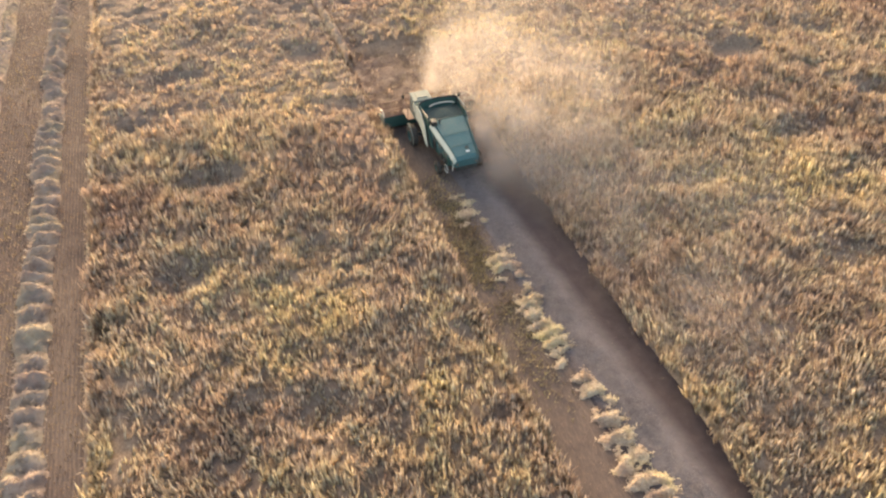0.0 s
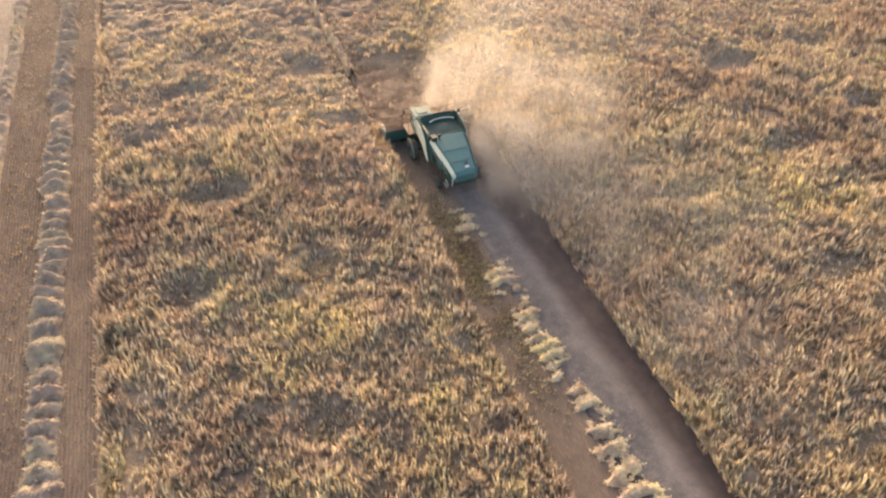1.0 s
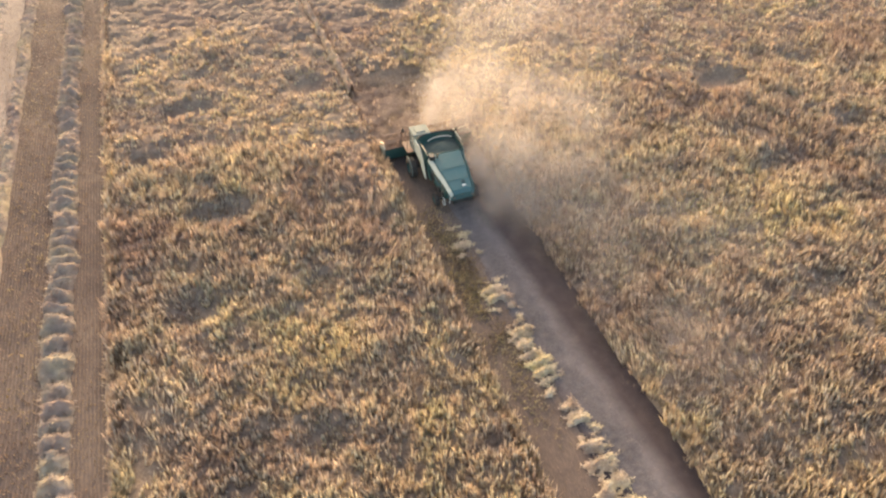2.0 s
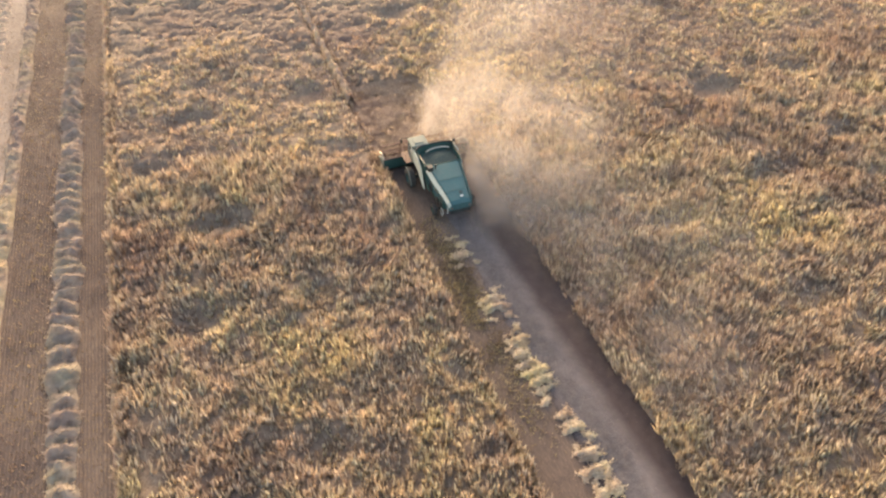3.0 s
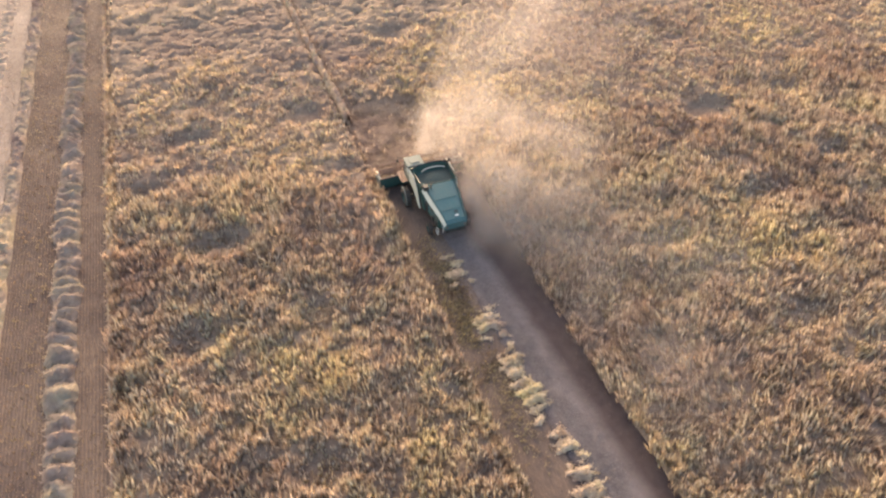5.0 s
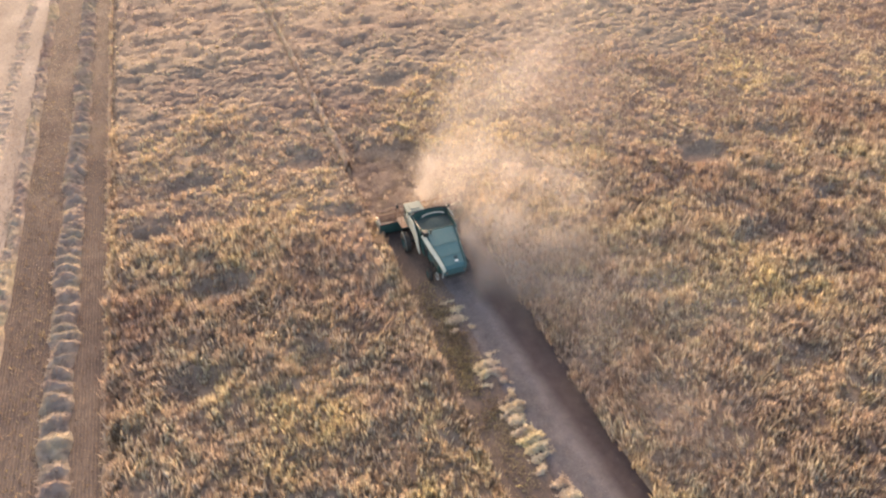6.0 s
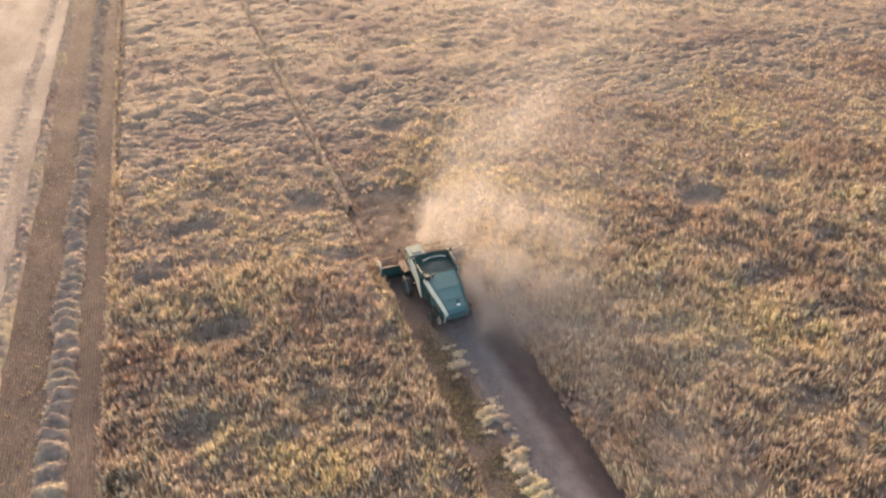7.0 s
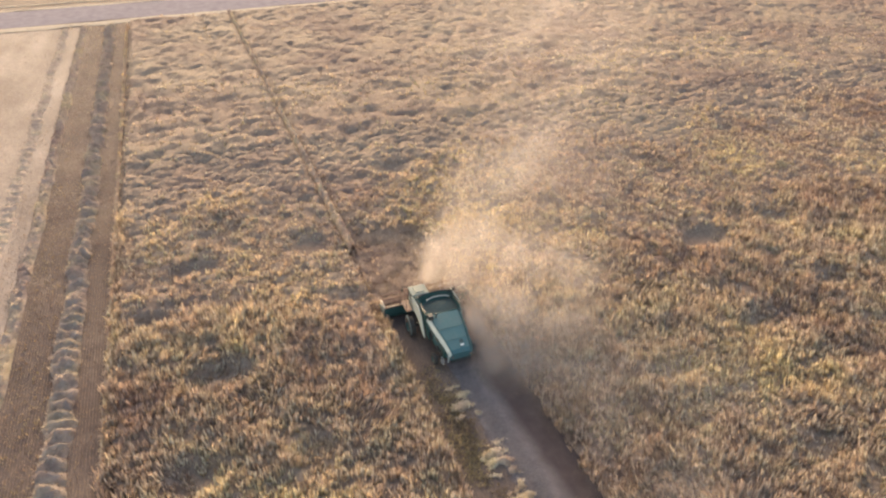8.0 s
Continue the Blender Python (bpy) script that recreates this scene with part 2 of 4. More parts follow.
def crop_height(x, y):
    wx, wy = x + 0.5 * fbm(x, y, 1.6, 2, 70), y + 0.5 * fbm(x, y, 1.6, 2, 71)
    heaps = fbm(wx, wy, 2.6, 2, 23)
    broad = fbm(x, y, 9.0, 2, 41)
    h = -0.08 + (0.62 + 0.12 * step(26, 40, y)) * mounds(wx * 0.8, wy, 1.3, 5) + (0.24 + 0.14 * step(26, 36, y)) * mounds(wx, wy * 1.1, 0.66, 15) + 0.75 * (heaps - 0.22) + 0.25 * (broad - 0.5)
    h = h * (1 + 0.30 * step(55, 85, y))
    for hx, hy, a, b, d in HOLLOWS:
        q = ((x - hx) / (1.25 * a)) ** 2 + ((y - hy) / (1.15 * b)) ** 2
        h = h * (1 - np.minimum(1.25 * d, 0.95) * np.exp(-q * q))
    cu, cv = cut_uv(x, y)
    track = np.exp(-((cu + 3.6 + 0.0145 * cv) / 0.55) ** 2) * step(0, 2, cv) + 0.7 * np.exp(-((cu + 11.3) / 0.4) ** 2) * step(40, 48, cv)
    return np.clip(h * (1 - 0.5 * track), 0.12, 1.6)


def lodged(x, y):
    """How far the stalks lean: upright over most of the field, laid over in patches."""
    return 0.04 + 0.40 * step(0.60, 0.78, fbm(x, y, 3.4, 2, 63))


def in_view(x, y, margin=6.0):
    """The stretch of the field that lies within the shot's sides."""
    along = x * 0.35 + y * 0.94
    across = x * 0.94 - y * 0.35
    return (np.abs(across) < 12 + margin + along * 0.62) & (along > 3)


def grid_sheet(name, x0, x1, y0, y1, cell, height, keep, material):
    xs, ys = np.arange(x0, x1 + cell / 2, cell), np.arange(y0, y1 + cell / 2, cell)
    gx, gy = np.meshgrid(xs, ys)
    z = height(gx, gy)
    use = keep(gx, gy)
    idx = np.arange(gx.size).reshape(gx.shape)
    quads = np.stack([idx[:-1, :-1], idx[:-1, 1:], idx[1:, 1:], idx[1:, :-1]], -1).reshape(-1, 4)
    ok = (use[:-1, :-1] | use[:-1, 1:] | use[1:, 1:] | use[1:, :-1]).ravel()
    quads = quads[ok]
    used = np.unique(quads)
    back = np.zeros(gx.size, dtype=np.int64)
    back[used] = np.arange(len(used))
    verts = np.stack([gx.ravel(), gy.ravel(), z.ravel()], 1)[used]
    me = mesh_np(name, verts, back[quads], material)
    me.polygons.foreach_set("use_smooth", np.ones(len(me.polygons), dtype=bool))
    return new(name, me)


def blades(name, roots, lean, length, width, material, droop=0.35, rng=None):
    """Many bent stalks as one mesh. roots (n, 3); lean (n, 3) unit vectors; length, width (n,)."""
    n = len(roots)
    a = rng.uniform(0, 2 * math.pi, n)
    side = np.stack([np.cos(a), np.sin(a), np.zeros(n)], 1)
    side -= lean * np.sum(side * lean, 1, keepdims=True)
    side /= np.linalg.norm(side, axis=1, keepdims=True) + 1e-6
    w = (side * width[:, None]) * 0.5
    mid = roots + lean * (length * 0.6)[:, None]
    bend = lean.copy()
    bend[:, 2] -= droop
    bend /= np.linalg.norm(bend, axis=1, keepdims=True)
    tip = mid + bend * (length * 0.45)[:, None]
    verts = np.stack([roots - w * 0.6, roots + w * 0.6, mid - w, mid + w, tip], 1).reshape(-1, 3)
    b = (np.arange(n) * 5)[:, None]
    tris = np.concatenate([b + np.array([[0, 1, 3]]), b + np.array([[0, 3, 2]]), b + np.array([[2, 3, 4]])], 0)
    return new(name, mesh_np(name, verts, tris, material))


def seed_heads(foot, axis, tall, wide, rng):
    """Spindle-shaped heads, three-sided, as one mesh."""
    n = len(foot)
    a = rng.uniform(0, 2 * math.pi, n)
    s1 = np.stack([np.cos(a), np.sin(a), np.zeros(n)], 1)
    s1 -= axis * np.sum(s1 * axis, 1, keepdims=True)
    s1 /= np.linalg.norm(s1, axis=1, keepdims=True) + 1e-6
    s2 = np.cross(axis, s1)
    mid = foot + axis * (tall * 0.55)[:, None]
    ring = [mid + (s1 * math.cos(q) + s2 * math.sin(q)) * wide[:, None] for q in (0, 2.094, 4.189)]
    verts = np.stack([foot, *ring, foot + axis * tall[:, None]], 1).reshape(-1, 3)
    b = (np.arange(n) * 5)[:, None]
    tris = np.concatenate([b + np.array([t]) for t in ((0, 2, 1), (0, 3, 2), (0, 1, 3), (1, 2, 4), (2, 3, 4), (3, 1, 4))], 0)
    return new("seed_heads", mesh_np("seed_heads", verts, tris, HEADS))


# ---------------------------------------------------------------- ground
def build_ground():
    # one sheet, finer near the shot, that reaches the horizon
    xs = np.concatenate([np.linspace(-2400, -120, 12), np.linspace(-100, 240, 171), np.linspace(280, 2400, 12)])
    ys = np.concatenate([np.linspace(-2400, -60, 12), np.linspace(-40, 300, 171), np.linspace(340, 2400, 12)])
    gx, gy = np.meshgrid(xs, ys)
    z = (fbm(gx, gy, 6.0, 2, 3) - 0.5) * 0.08
    idx = np.arange(gx.size).reshape(gx.shape)
    quads = np.stack([idx[:-1, :-1], idx[:-1, 1:], idx[1:, 1:], idx[1:, :-1]], -1).reshape(-1, 4)
    me = mesh_np("ground", np.stack([gx.ravel(), gy.ravel(), z.ravel()], 1), quads, SOIL)
    tagged(new("ground", me), "brown earth with trodden straw and stubble", "ground", kind="structure")

    # stubble under strewn straw beyond the low ridge, its colour lightened for haze
    gx, gy = np.meshgrid(np.linspace(-140, -18.7, 90), np.linspace(-30, 142.5, 130))
    px, py = row_xy(gx + 0.5 * (fbm(gx, gy, 3.0, 2, 14) - 0.5), gy)
    z = (fbm(px, py, 6.0, 2, 3) - 0.5) * 0.08 + 0.03 + 0.03 * fbm(px, py, 1.2, 2, 18)
    idx = np.arange(gx.size).reshape(gx.shape)
    quads = np.stack([idx[:-1, :-1], idx[:-1, 1:], idx[1:, 1:], idx[1:, :-1]], -1).reshape(-1, 4)
    me = mesh_np("stubble_field", np.stack([px.ravel(), py.ravel(), z.ravel()], 1), quads, HAZED_FIELD)
    tagged(new("stubble_field", me), "stubble field strewn with old straw, its colour lightened for haze", "stubble", kind="structure")


build_ground()


def zone_share(x, y, y0, y1):
    """A zone of the stand thins out where the next, coarser one takes over."""
    y = y + 22 * (fbm(x, y, 11.0, 3, 97) - 0.5)
    start = step(y0, y0 + 14, y) if y0 > 10 else np.ones_like(y)
    return start * (1 - step(y1, y1 + 14, y))


def build_crop():
    rng = np.random.default_rng(7)

    def h(x, y):
        m = crop_mask(x, y, 0.6)
        deep = 0.07
        low = patch_ahead(x, y, 0.4)
        floor_z = -0.12 + low * (0.24 + 0.22 * (fbm(x, y, 0.9, 2, 77) - 0.5))
        return np.maximum(crop_height(x, y) * 0.8 - deep, 0.07) * m + floor_z * (1 - m)

    stands = lambda x, y, margin=6.0: (np.maximum(crop_mask(x, y), patch_ahead(x, y, 0.4)) > 0.01) & in_view(x, y, margin)
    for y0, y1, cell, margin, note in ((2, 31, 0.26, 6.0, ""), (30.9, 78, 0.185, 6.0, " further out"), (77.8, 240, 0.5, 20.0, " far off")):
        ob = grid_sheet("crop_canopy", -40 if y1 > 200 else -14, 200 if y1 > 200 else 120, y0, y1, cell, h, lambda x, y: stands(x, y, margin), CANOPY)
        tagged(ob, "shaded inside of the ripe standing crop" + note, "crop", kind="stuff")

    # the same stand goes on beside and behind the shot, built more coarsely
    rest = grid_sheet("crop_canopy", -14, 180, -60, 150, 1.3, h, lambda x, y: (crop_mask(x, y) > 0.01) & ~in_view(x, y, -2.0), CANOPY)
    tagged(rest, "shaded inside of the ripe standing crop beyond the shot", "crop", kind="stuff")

    for y0, y1, density, count, size, wide in ((-60, 2, 0.5, 5, 0.75, 0.18), (2, 33, 5.2, 8, 0.85, 0.074), (33, 56, 2.9, 7, 0.58, 0.075), (56, 94, 0.8, 5, 0.36, 0.10),
                                               (94, 160, 0.3, 4, 0.32, 0.14)):
        x0, x1 = -45, 40 + y1 * 1.2
        n = int((x1 - x0) * (y1 + 14 - y0) * density)
        x, y = rng.uniform(x0, x1, n), rng.uniform(y0, y1 + 14, n)
        ok = in_view(x, y) if y0 > 0 else np.full(n, True)
        x, y = x[ok], y[ok]
        ok = (crop_mask(x, y) > 0.3) & (rng.uniform(0, 1, len(x)) < zone_share(x, y, y0, y1))
        x, y = x[ok], y[ok]
        top = crop_height(x, y)
        ok = rng.uniform(0, 1, len(x)) < np.clip((top - {33: 0.0, 56: 0.22}.get(y1, 0.42)) * 3, 0, 1)
        x, y, top = x[ok], y[ok], top[ok]
        # lodged stalks lean the same way over a few metres, then swirl
        swirl = fbm(x, y, 6.0, 2, 60) * 4 * math.pi + fbm(x, y, 1.6, 1, 61) * 3.0
        tip = lodged(x, y)
        m = len(x)
        rep = np.repeat(np.arange(m), count)
        k = len(rep)
        # each tuft is a bunch: broad leaves from one foot, fanning out and arching over
        fan = rng.normal(0, {33: 0.22, 56: 0.28}.get(y1, 0.34), (k, 2)) + np.array([0.0, {33: 0.28, 56: 0.18}.get(y1, 0.08)])
        sx = np.cos(swirl[rep]) * np.sin(tip[rep]) + fan[:, 0]
        sy = np.sin(swirl[rep]) * np.sin(tip[rep]) + fan[:, 1]
        lean = np.stack([sx, sy, np.cos(tip[rep]) + 0.15], 1)
        lean /= np.linalg.norm(lean, axis=1, keepdims=True)
        off = rng.normal(0, 0.05 * (size / 0.6), (k, 2)) + fan * 0.2
        roots = np.stack([x[rep] + off[:, 0], y[rep] + off[:, 1], np.maximum(top[rep] * 0.8 - 0.22, 0.0)], 1)
        grow = rng.uniform(0.7, 1.15, m)[rep]
        ln = size * grow * rng.uniform(0.7, 1.05, k) * (0.5 + 0.6 * top[rep])
        ob = blades("ripe_crop", roots, lean, ln, wide * rng.uniform(0.6, 1.3, k), CROP, {33: 0.5, 56: 0.75}.get(y1, 0.95), rng)
        tagged(ob, "golden-brown ripe crop, lodged and swirled", "crop", kind="stuff")

    # full-length stalks stand along the fresh swath
    n = 14000
    u, v = -rng.uniform(3.45, 4.5, n), rng.uniform(-40, 0.5, n)
    x, y = cut_xy(u, v)
    ok = crop_mask(x, y) > 0.3
    x, y = x[ok], y[ok]
    n = len(x)
    fan = rng.normal(0, 0.16, (n, 2))
    lean = np.stack([fan[:, 0], fan[:, 1], np.ones(n)], 1)
    lean /= np.linalg.norm(lean, axis=1, keepdims=True)
    ob = blades("ripe_crop", np.stack([x, y, np.zeros(n)], 1), lean, rng.uniform(0.55, 1.05, n) * (0.6 + 0.5 * crop_height(x, y)), rng.uniform(0.03, 0.08, n), CROP, 0.3, rng)
    tagged(ob, "ripe stalks standing along the fresh swath", "crop", kind="stuff")

    n = 7000
    x, y = row_xy(rng.uniform(-10.3, -9.4, n), 6 + 60 * rng.uniform(0, 1, n) ** 1.6)
    ok = crop_mask(x, y) > 0.3
    x, y = x[ok], y[ok]
    n = len(x)
    fan = rng.normal(0, 0.16, (n, 2))
    lean = np.stack([fan[:, 0], fan[:, 1], np.ones(n)], 1)
    lean /= np.linalg.norm(lean, axis=1, keepdims=True)
    ob = blades("ripe_crop", np.stack([x, y, np.zeros(n)], 1), lean, rng.uniform(0.55, 1.05, n) * (0.6 + 0.5 * crop_height(x, y)), rng.uniform(0.04, 0.09, n), CROP, 0.3, rng)
    tagged(ob, "ripe stalks standing along the old swath", "crop", kind="stuff")

    # plump pale seed heads on top
    for y0, y1, density, tall, wide in ((2, 33, 5.0, 0.92, 0.062), (33, 56, 2.3, 0.58, 0.070), (56, 94, 0.45, 0.34, 0.09)):
        x0, x1 = -45, 40 + y1 * 1.2
        n = int((x1 - x0) * (y1 + 14 - y0) * density)
        x, y = rng.uniform(x0, x1, n), rng.uniform(y0, y1 + 14, n)
        ok = in_view(x, y)
        x, y = x[ok], y[ok]
        ok = (crop_mask(x, y) > 0.75) & (rng.uniform(0, 1, len(x)) < zone_share(x, y, y0, y1))
        x, y = x[ok], y[ok]
        top = crop_height(x, y)
        ok = rng.uniform(0, 1, len(x)) < np.clip(2.4 * top - (0.0 if y1 == 33 else 0.5), 0, 1)
        x, y, top = x[ok], y[ok], top[ok]
        # three or four heads stand close together
        bunch = np.repeat(np.arange(len(x)), 4)
        x, y, top = x[bunch] + rng.normal(0, 0.10, len(bunch)), y[bunch] + rng.normal(0, 0.10, len(bunch)), top[bunch]
        m = len(x)
        swirl = fbm(x, y, 6.0, 2, 60) * 4 * math.pi + fbm(x, y, 1.6, 1, 61) * 3.0
        tip = lodged(x, y)
        fan = rng.normal(0, 0.14, (m, 2)) + np.array([0.0, 0.25])
        axis = np.stack([np.cos(swirl) * np.sin(tip) + fan[:, 0], np.sin(swirl) * np.sin(tip) + fan[:, 1], np.cos(tip) + 0.1], 1)
        axis /= np.linalg.norm(axis, axis=1, keepdims=True)
        foot = np.stack([x, y, np.maximum(top * 0.8 - 0.30, 0.0) + rng.uniform(-0.14, 0.08, m)], 1)
        ob = seed_heads(foot, axis, tall * rng.uniform(0.6, 1.2, m) * (0.55 + 0.6 * top), wide * rng.uniform(0.7, 1.25, m), rng)
        tagged(ob, "pale plump seed heads of the ripe crop", "crop", kind="stuff")


build_crop()


def windrow(name, centre, v0, v1, half, height, xy, seed, material, label, gaps=0.0, step_v=0.12, blade_n=9000, pitch=1.45, low=0.28):
    """A ridge of straw in heaps and waves, lying on the stubble."""
    rng = np.random.default_rng(seed)
    vs, us = np.arange(v0, v1, step_v), np.linspace(-1, 1, 17)
    gu, gv = np.meshgrid(us, vs)
    bend = (0.25 if gaps else 0.55) * (value_noise(gv / 2.0, gu * (0.7 if gaps else 1.3) + 2, seed + 4) - 0.5)
    phase = gv / pitch + 1.6 * value_noise(gv / 3.7, gv * 0, seed) + bend + 0.12 * gu ** 2
    saw = phase - np.floor(phase)
    waves = np.where(saw < 0.62, saw / 0.62, (1 - saw) / 0.38) ** 0.8       # steep on the far side, a long slope on the near side
    waves = waves * (0.55 + 0.7 * value_noise(np.floor(phase) * 1.7, gu * 1.1 + seed, seed + 3))
    body = np.clip(1 - np.abs(gu) ** 3.0, 0, 1)
    lump = 0.6 + 0.8 * value_noise(gv / 0.5, gu * 2.2, seed + 21)
    hgt = height * lump * body * (low + (1 - low) * waves) + (value_noise(gv / 0.22, gu * 5, seed + 5) - 0.5) * (0.34 if gaps else 0.24) * body
    if gaps:
        hgt = hgt * step(gaps, gaps + 0.2, value_noise(gv / 1.1 + 3, gu * 0.9, seed + 9)) * step(v1, v1 - 9, gv)
    wob = (value_noise(gv / 2.3, gv * 0, seed + 11) - 0.5) * 0.5 * min(1.0, half)
    width = half * (0.82 + 0.4 * value_noise(gv / 1.3, gv * 0 + 5, seed + 12))
    if gaps:
        width = width * (0.55 + 0.9 * value_noise(gv / 0.28, np.sign(gu) + 3, seed + 31))
    px, py = xy(centre + wob + gu * width, gv)
    idx = np.arange(gu.size).reshape(gu.shape)
    quads = np.stack([idx[:-1, :-1], idx[:-1, 1:], idx[1:, 1:], idx[1:, :-1]], -1).reshape(-1, 4)
    me = mesh_np(name, np.stack([px.ravel(), py.ravel(), (hgt - 0.07 * (1 - body) - (0.08 if gaps else 0.0)).ravel()], 1), quads, material)
    me.polygons.foreach_set("use_smooth", np.ones(len(me.polygons), dtype=bool))
    ob = tagged(new(name, me), label, "windrow", kind="stuff")
    # loose straws on its skin
    pick = rng.integers(0, gu.size, blade_n)
    z = hgt.ravel()[pick]
    pick, z = pick[z > 0.08], z[z > 0.08]
    roots = np.stack([px.ravel()[pick], py.ravel()[pick], z - 0.04], 1) + rng.normal(0, 0.04, (len(pick), 3))
    a, tl = rng.uniform(0, 6.3, len(pick)), rng.uniform(0.7, 1.5, len(pick))
    lean = np.stack([np.cos(a) * np.sin(tl), np.sin(a) * np.sin(tl), np.cos(tl)], 1)
    st = blades("loose_straw", roots, lean, rng.uniform(0.16, 0.4, len(pick)) * (0.55 if gaps else 0.9), rng.uniform(0.03, 0.07, len(pick)), material, 0.6, rng)
    tagged(st, "loose dry straws on the windrow", "straw", kind="stuff")
    return ob


def line_xy(u, v):
    """The edge of the next bout, running on ahead of the combine."""
    return cut_xy(u - 0.0145 * v, v)


def heap_xy(u, v):
    """The fresh straw drifts a little off the combine's line."""
    return cut_xy(u - 0.062 * (np.maximum(v, -27.0) + 26), v)


windrow("straw_windrow", -13.5, -40, 143, 0.98, 0.62, row_xy, 3, WINDROW, "long pale windrow of threshed straw in waves", 0.0, 0.10, 36000, 1.3, 0.10)
windrow("straw_windrow", -21.2, -40, 143, 1.0, 0.15, row_xy, 8, OLD_STRAW, "long pale windrow of threshed straw, far off", 0.0, 0.2, 8000)
windrow("straw_edge", -10.6, -40, 143, 0.2, 0.40, row_xy, 33, LINE, "thin pale edge of fallen straw along the crop", 0.0, 0.2, 9000, 2.3, 0.5)
windrow("straw_ridge", -18.1, -40, 143, 0.66, 0.40, row_xy, 35, RIDGE, "low lumpy ridge of brown straw between old swaths", 0.0, 0.16, 22000, 2.6, 0.7)
windrow("straw_edge", -3.6, 9, 101, 0.44, 1.12, line_xy, 37, LINE, "narrow pale line of flattened straw in the crop", 0.0, 0.2, 6000, 2.1, 0.9)
windrow("straw_edge", -5.3, 28, 52, 0.3, 0.86, line_xy, 39, LINE, "short pale line of flattened straw in the crop", 0.0, 0.2, 1500, 2.1, 0.9)
windrow("straw_edge", -10.3, 58, 98, 0.3, 0.9, cut_xy, 41, LINE, "faint pale line of flattened straw in the crop", 0.0, 0.2, 2500, 2.1, 0.9)
windrow("straw_heaps", -0.35, -75, -8, 1.0, 0.46, heap_xy, 15, STRAW, "fresh pale yellow straw in loose heaps behind the combine", 0.23, 0.06, 46000, 0.9, 0.0)


def build_stubble():
    rng = np.random.default_rng(21)

    def rows(name, u0, u1, v0, v1, spacing, per_m, xy, tall, wide, label, material=STUB, fade=None):
        us = np.arange(u0, u1, spacing)
        n = int(len(us) * (v1 - v0) * per_m)
        u = us[rng.integers(0, len(us), n)] + rng.normal(0, 0.025, n)
        v = rng.uniform(v0, v1, n)
        x, y = xy(u, v)
        ok = (crop_mask(x, y) < 0.4) & ((u < -18.9) | (u > -17.3))
        if fade:
            ok &= rng.uniform(0, 1, n) < step(fade[0], fade[1], v)
        x, y = x[ok], y[ok]
        k = len(x)
        a, tl = rng.uniform(0, 6.3, k), np.abs(rng.normal(0, 0.35, k))
        lean = np.stack([np.cos(a) * np.sin(tl), np.sin(a) * np.sin(tl), np.cos(tl)], 1)
        ob = blades(name, np.stack([x, y, np.zeros(k)], 1), lean, tall * rng.uniform(0.5, 1.2, k), wide * rng.uniform(0.6, 1.2, k), material, 0.0, rng)
        tagged(ob, label, "stubble", kind="stuff")

    rows("stubble", -20.0, -10.2, 8, 92, 0.21, 9.0, row_xy, 0.17, 0.04, "short reddish-brown stubble in drill rows", fade=(92, 55))
    rows("stubble", -75.0, -10.2, 55, 143, 0.21, 1.1, row_xy, 0.11, 0.05, "short reddish-brown stubble in drill rows, far off", fade=(55, 92))
    # two layers of pale straw, added to lighten distant ground as haze would
    rows("stubble", -75.0, -19.0, 30, 143, 0.21, 0.9, row_xy, 0.14, 0.09, "pale straw added for haze over the stubble, far off", OLD_STRAW, fade=(30, 70))
    rows("stubble", -17.2, -10.8, 40, 143, 0.21, 2.2, row_xy, 0.14, 0.08, "pale straw added for haze over the stubble between windrow and crop", OLD_STRAW, fade=(40, 85))
    rows("stubble", -16.8, -10.2, 55, 143, 0.21, 3.5, row_xy, 0.14, 0.055, "short reddish-brown stubble in drill rows, far off", fade=(55, 92))
    rows("low_growth", -17.0, -14.6, 8, 80, 0.06, 0.6, row_xy, 0.28, 0.075, "golden-brown low growth beside the windrow", GROWTH, (80, 40))
    rows("stubble", -3.8, -0.6, -40, -11, 0.21, 6.0, cut_xy, 0.10, 0.03, "fresh stubble behind the combine")
    rows("stubble", -0.6, 3.8, -40, -11, 0.21, 1.2, cut_xy, 0.09, 0.03, "thin fresh stubble behind the combine")
    rows("stubble", -3.7, 3.7, 0, 11.2, 0.06, 12.0, cut_xy, 0.22, 0.04, "low reddish-brown growth ahead of the combine", LOW)
    rows("ripe_crop", -3.7, 3.7, 0, 11.2, 0.05, 0.12, cut_xy, 0.55, 0.09, "scattered stalks left standing ahead of the combine", CROP)


build_stubble()


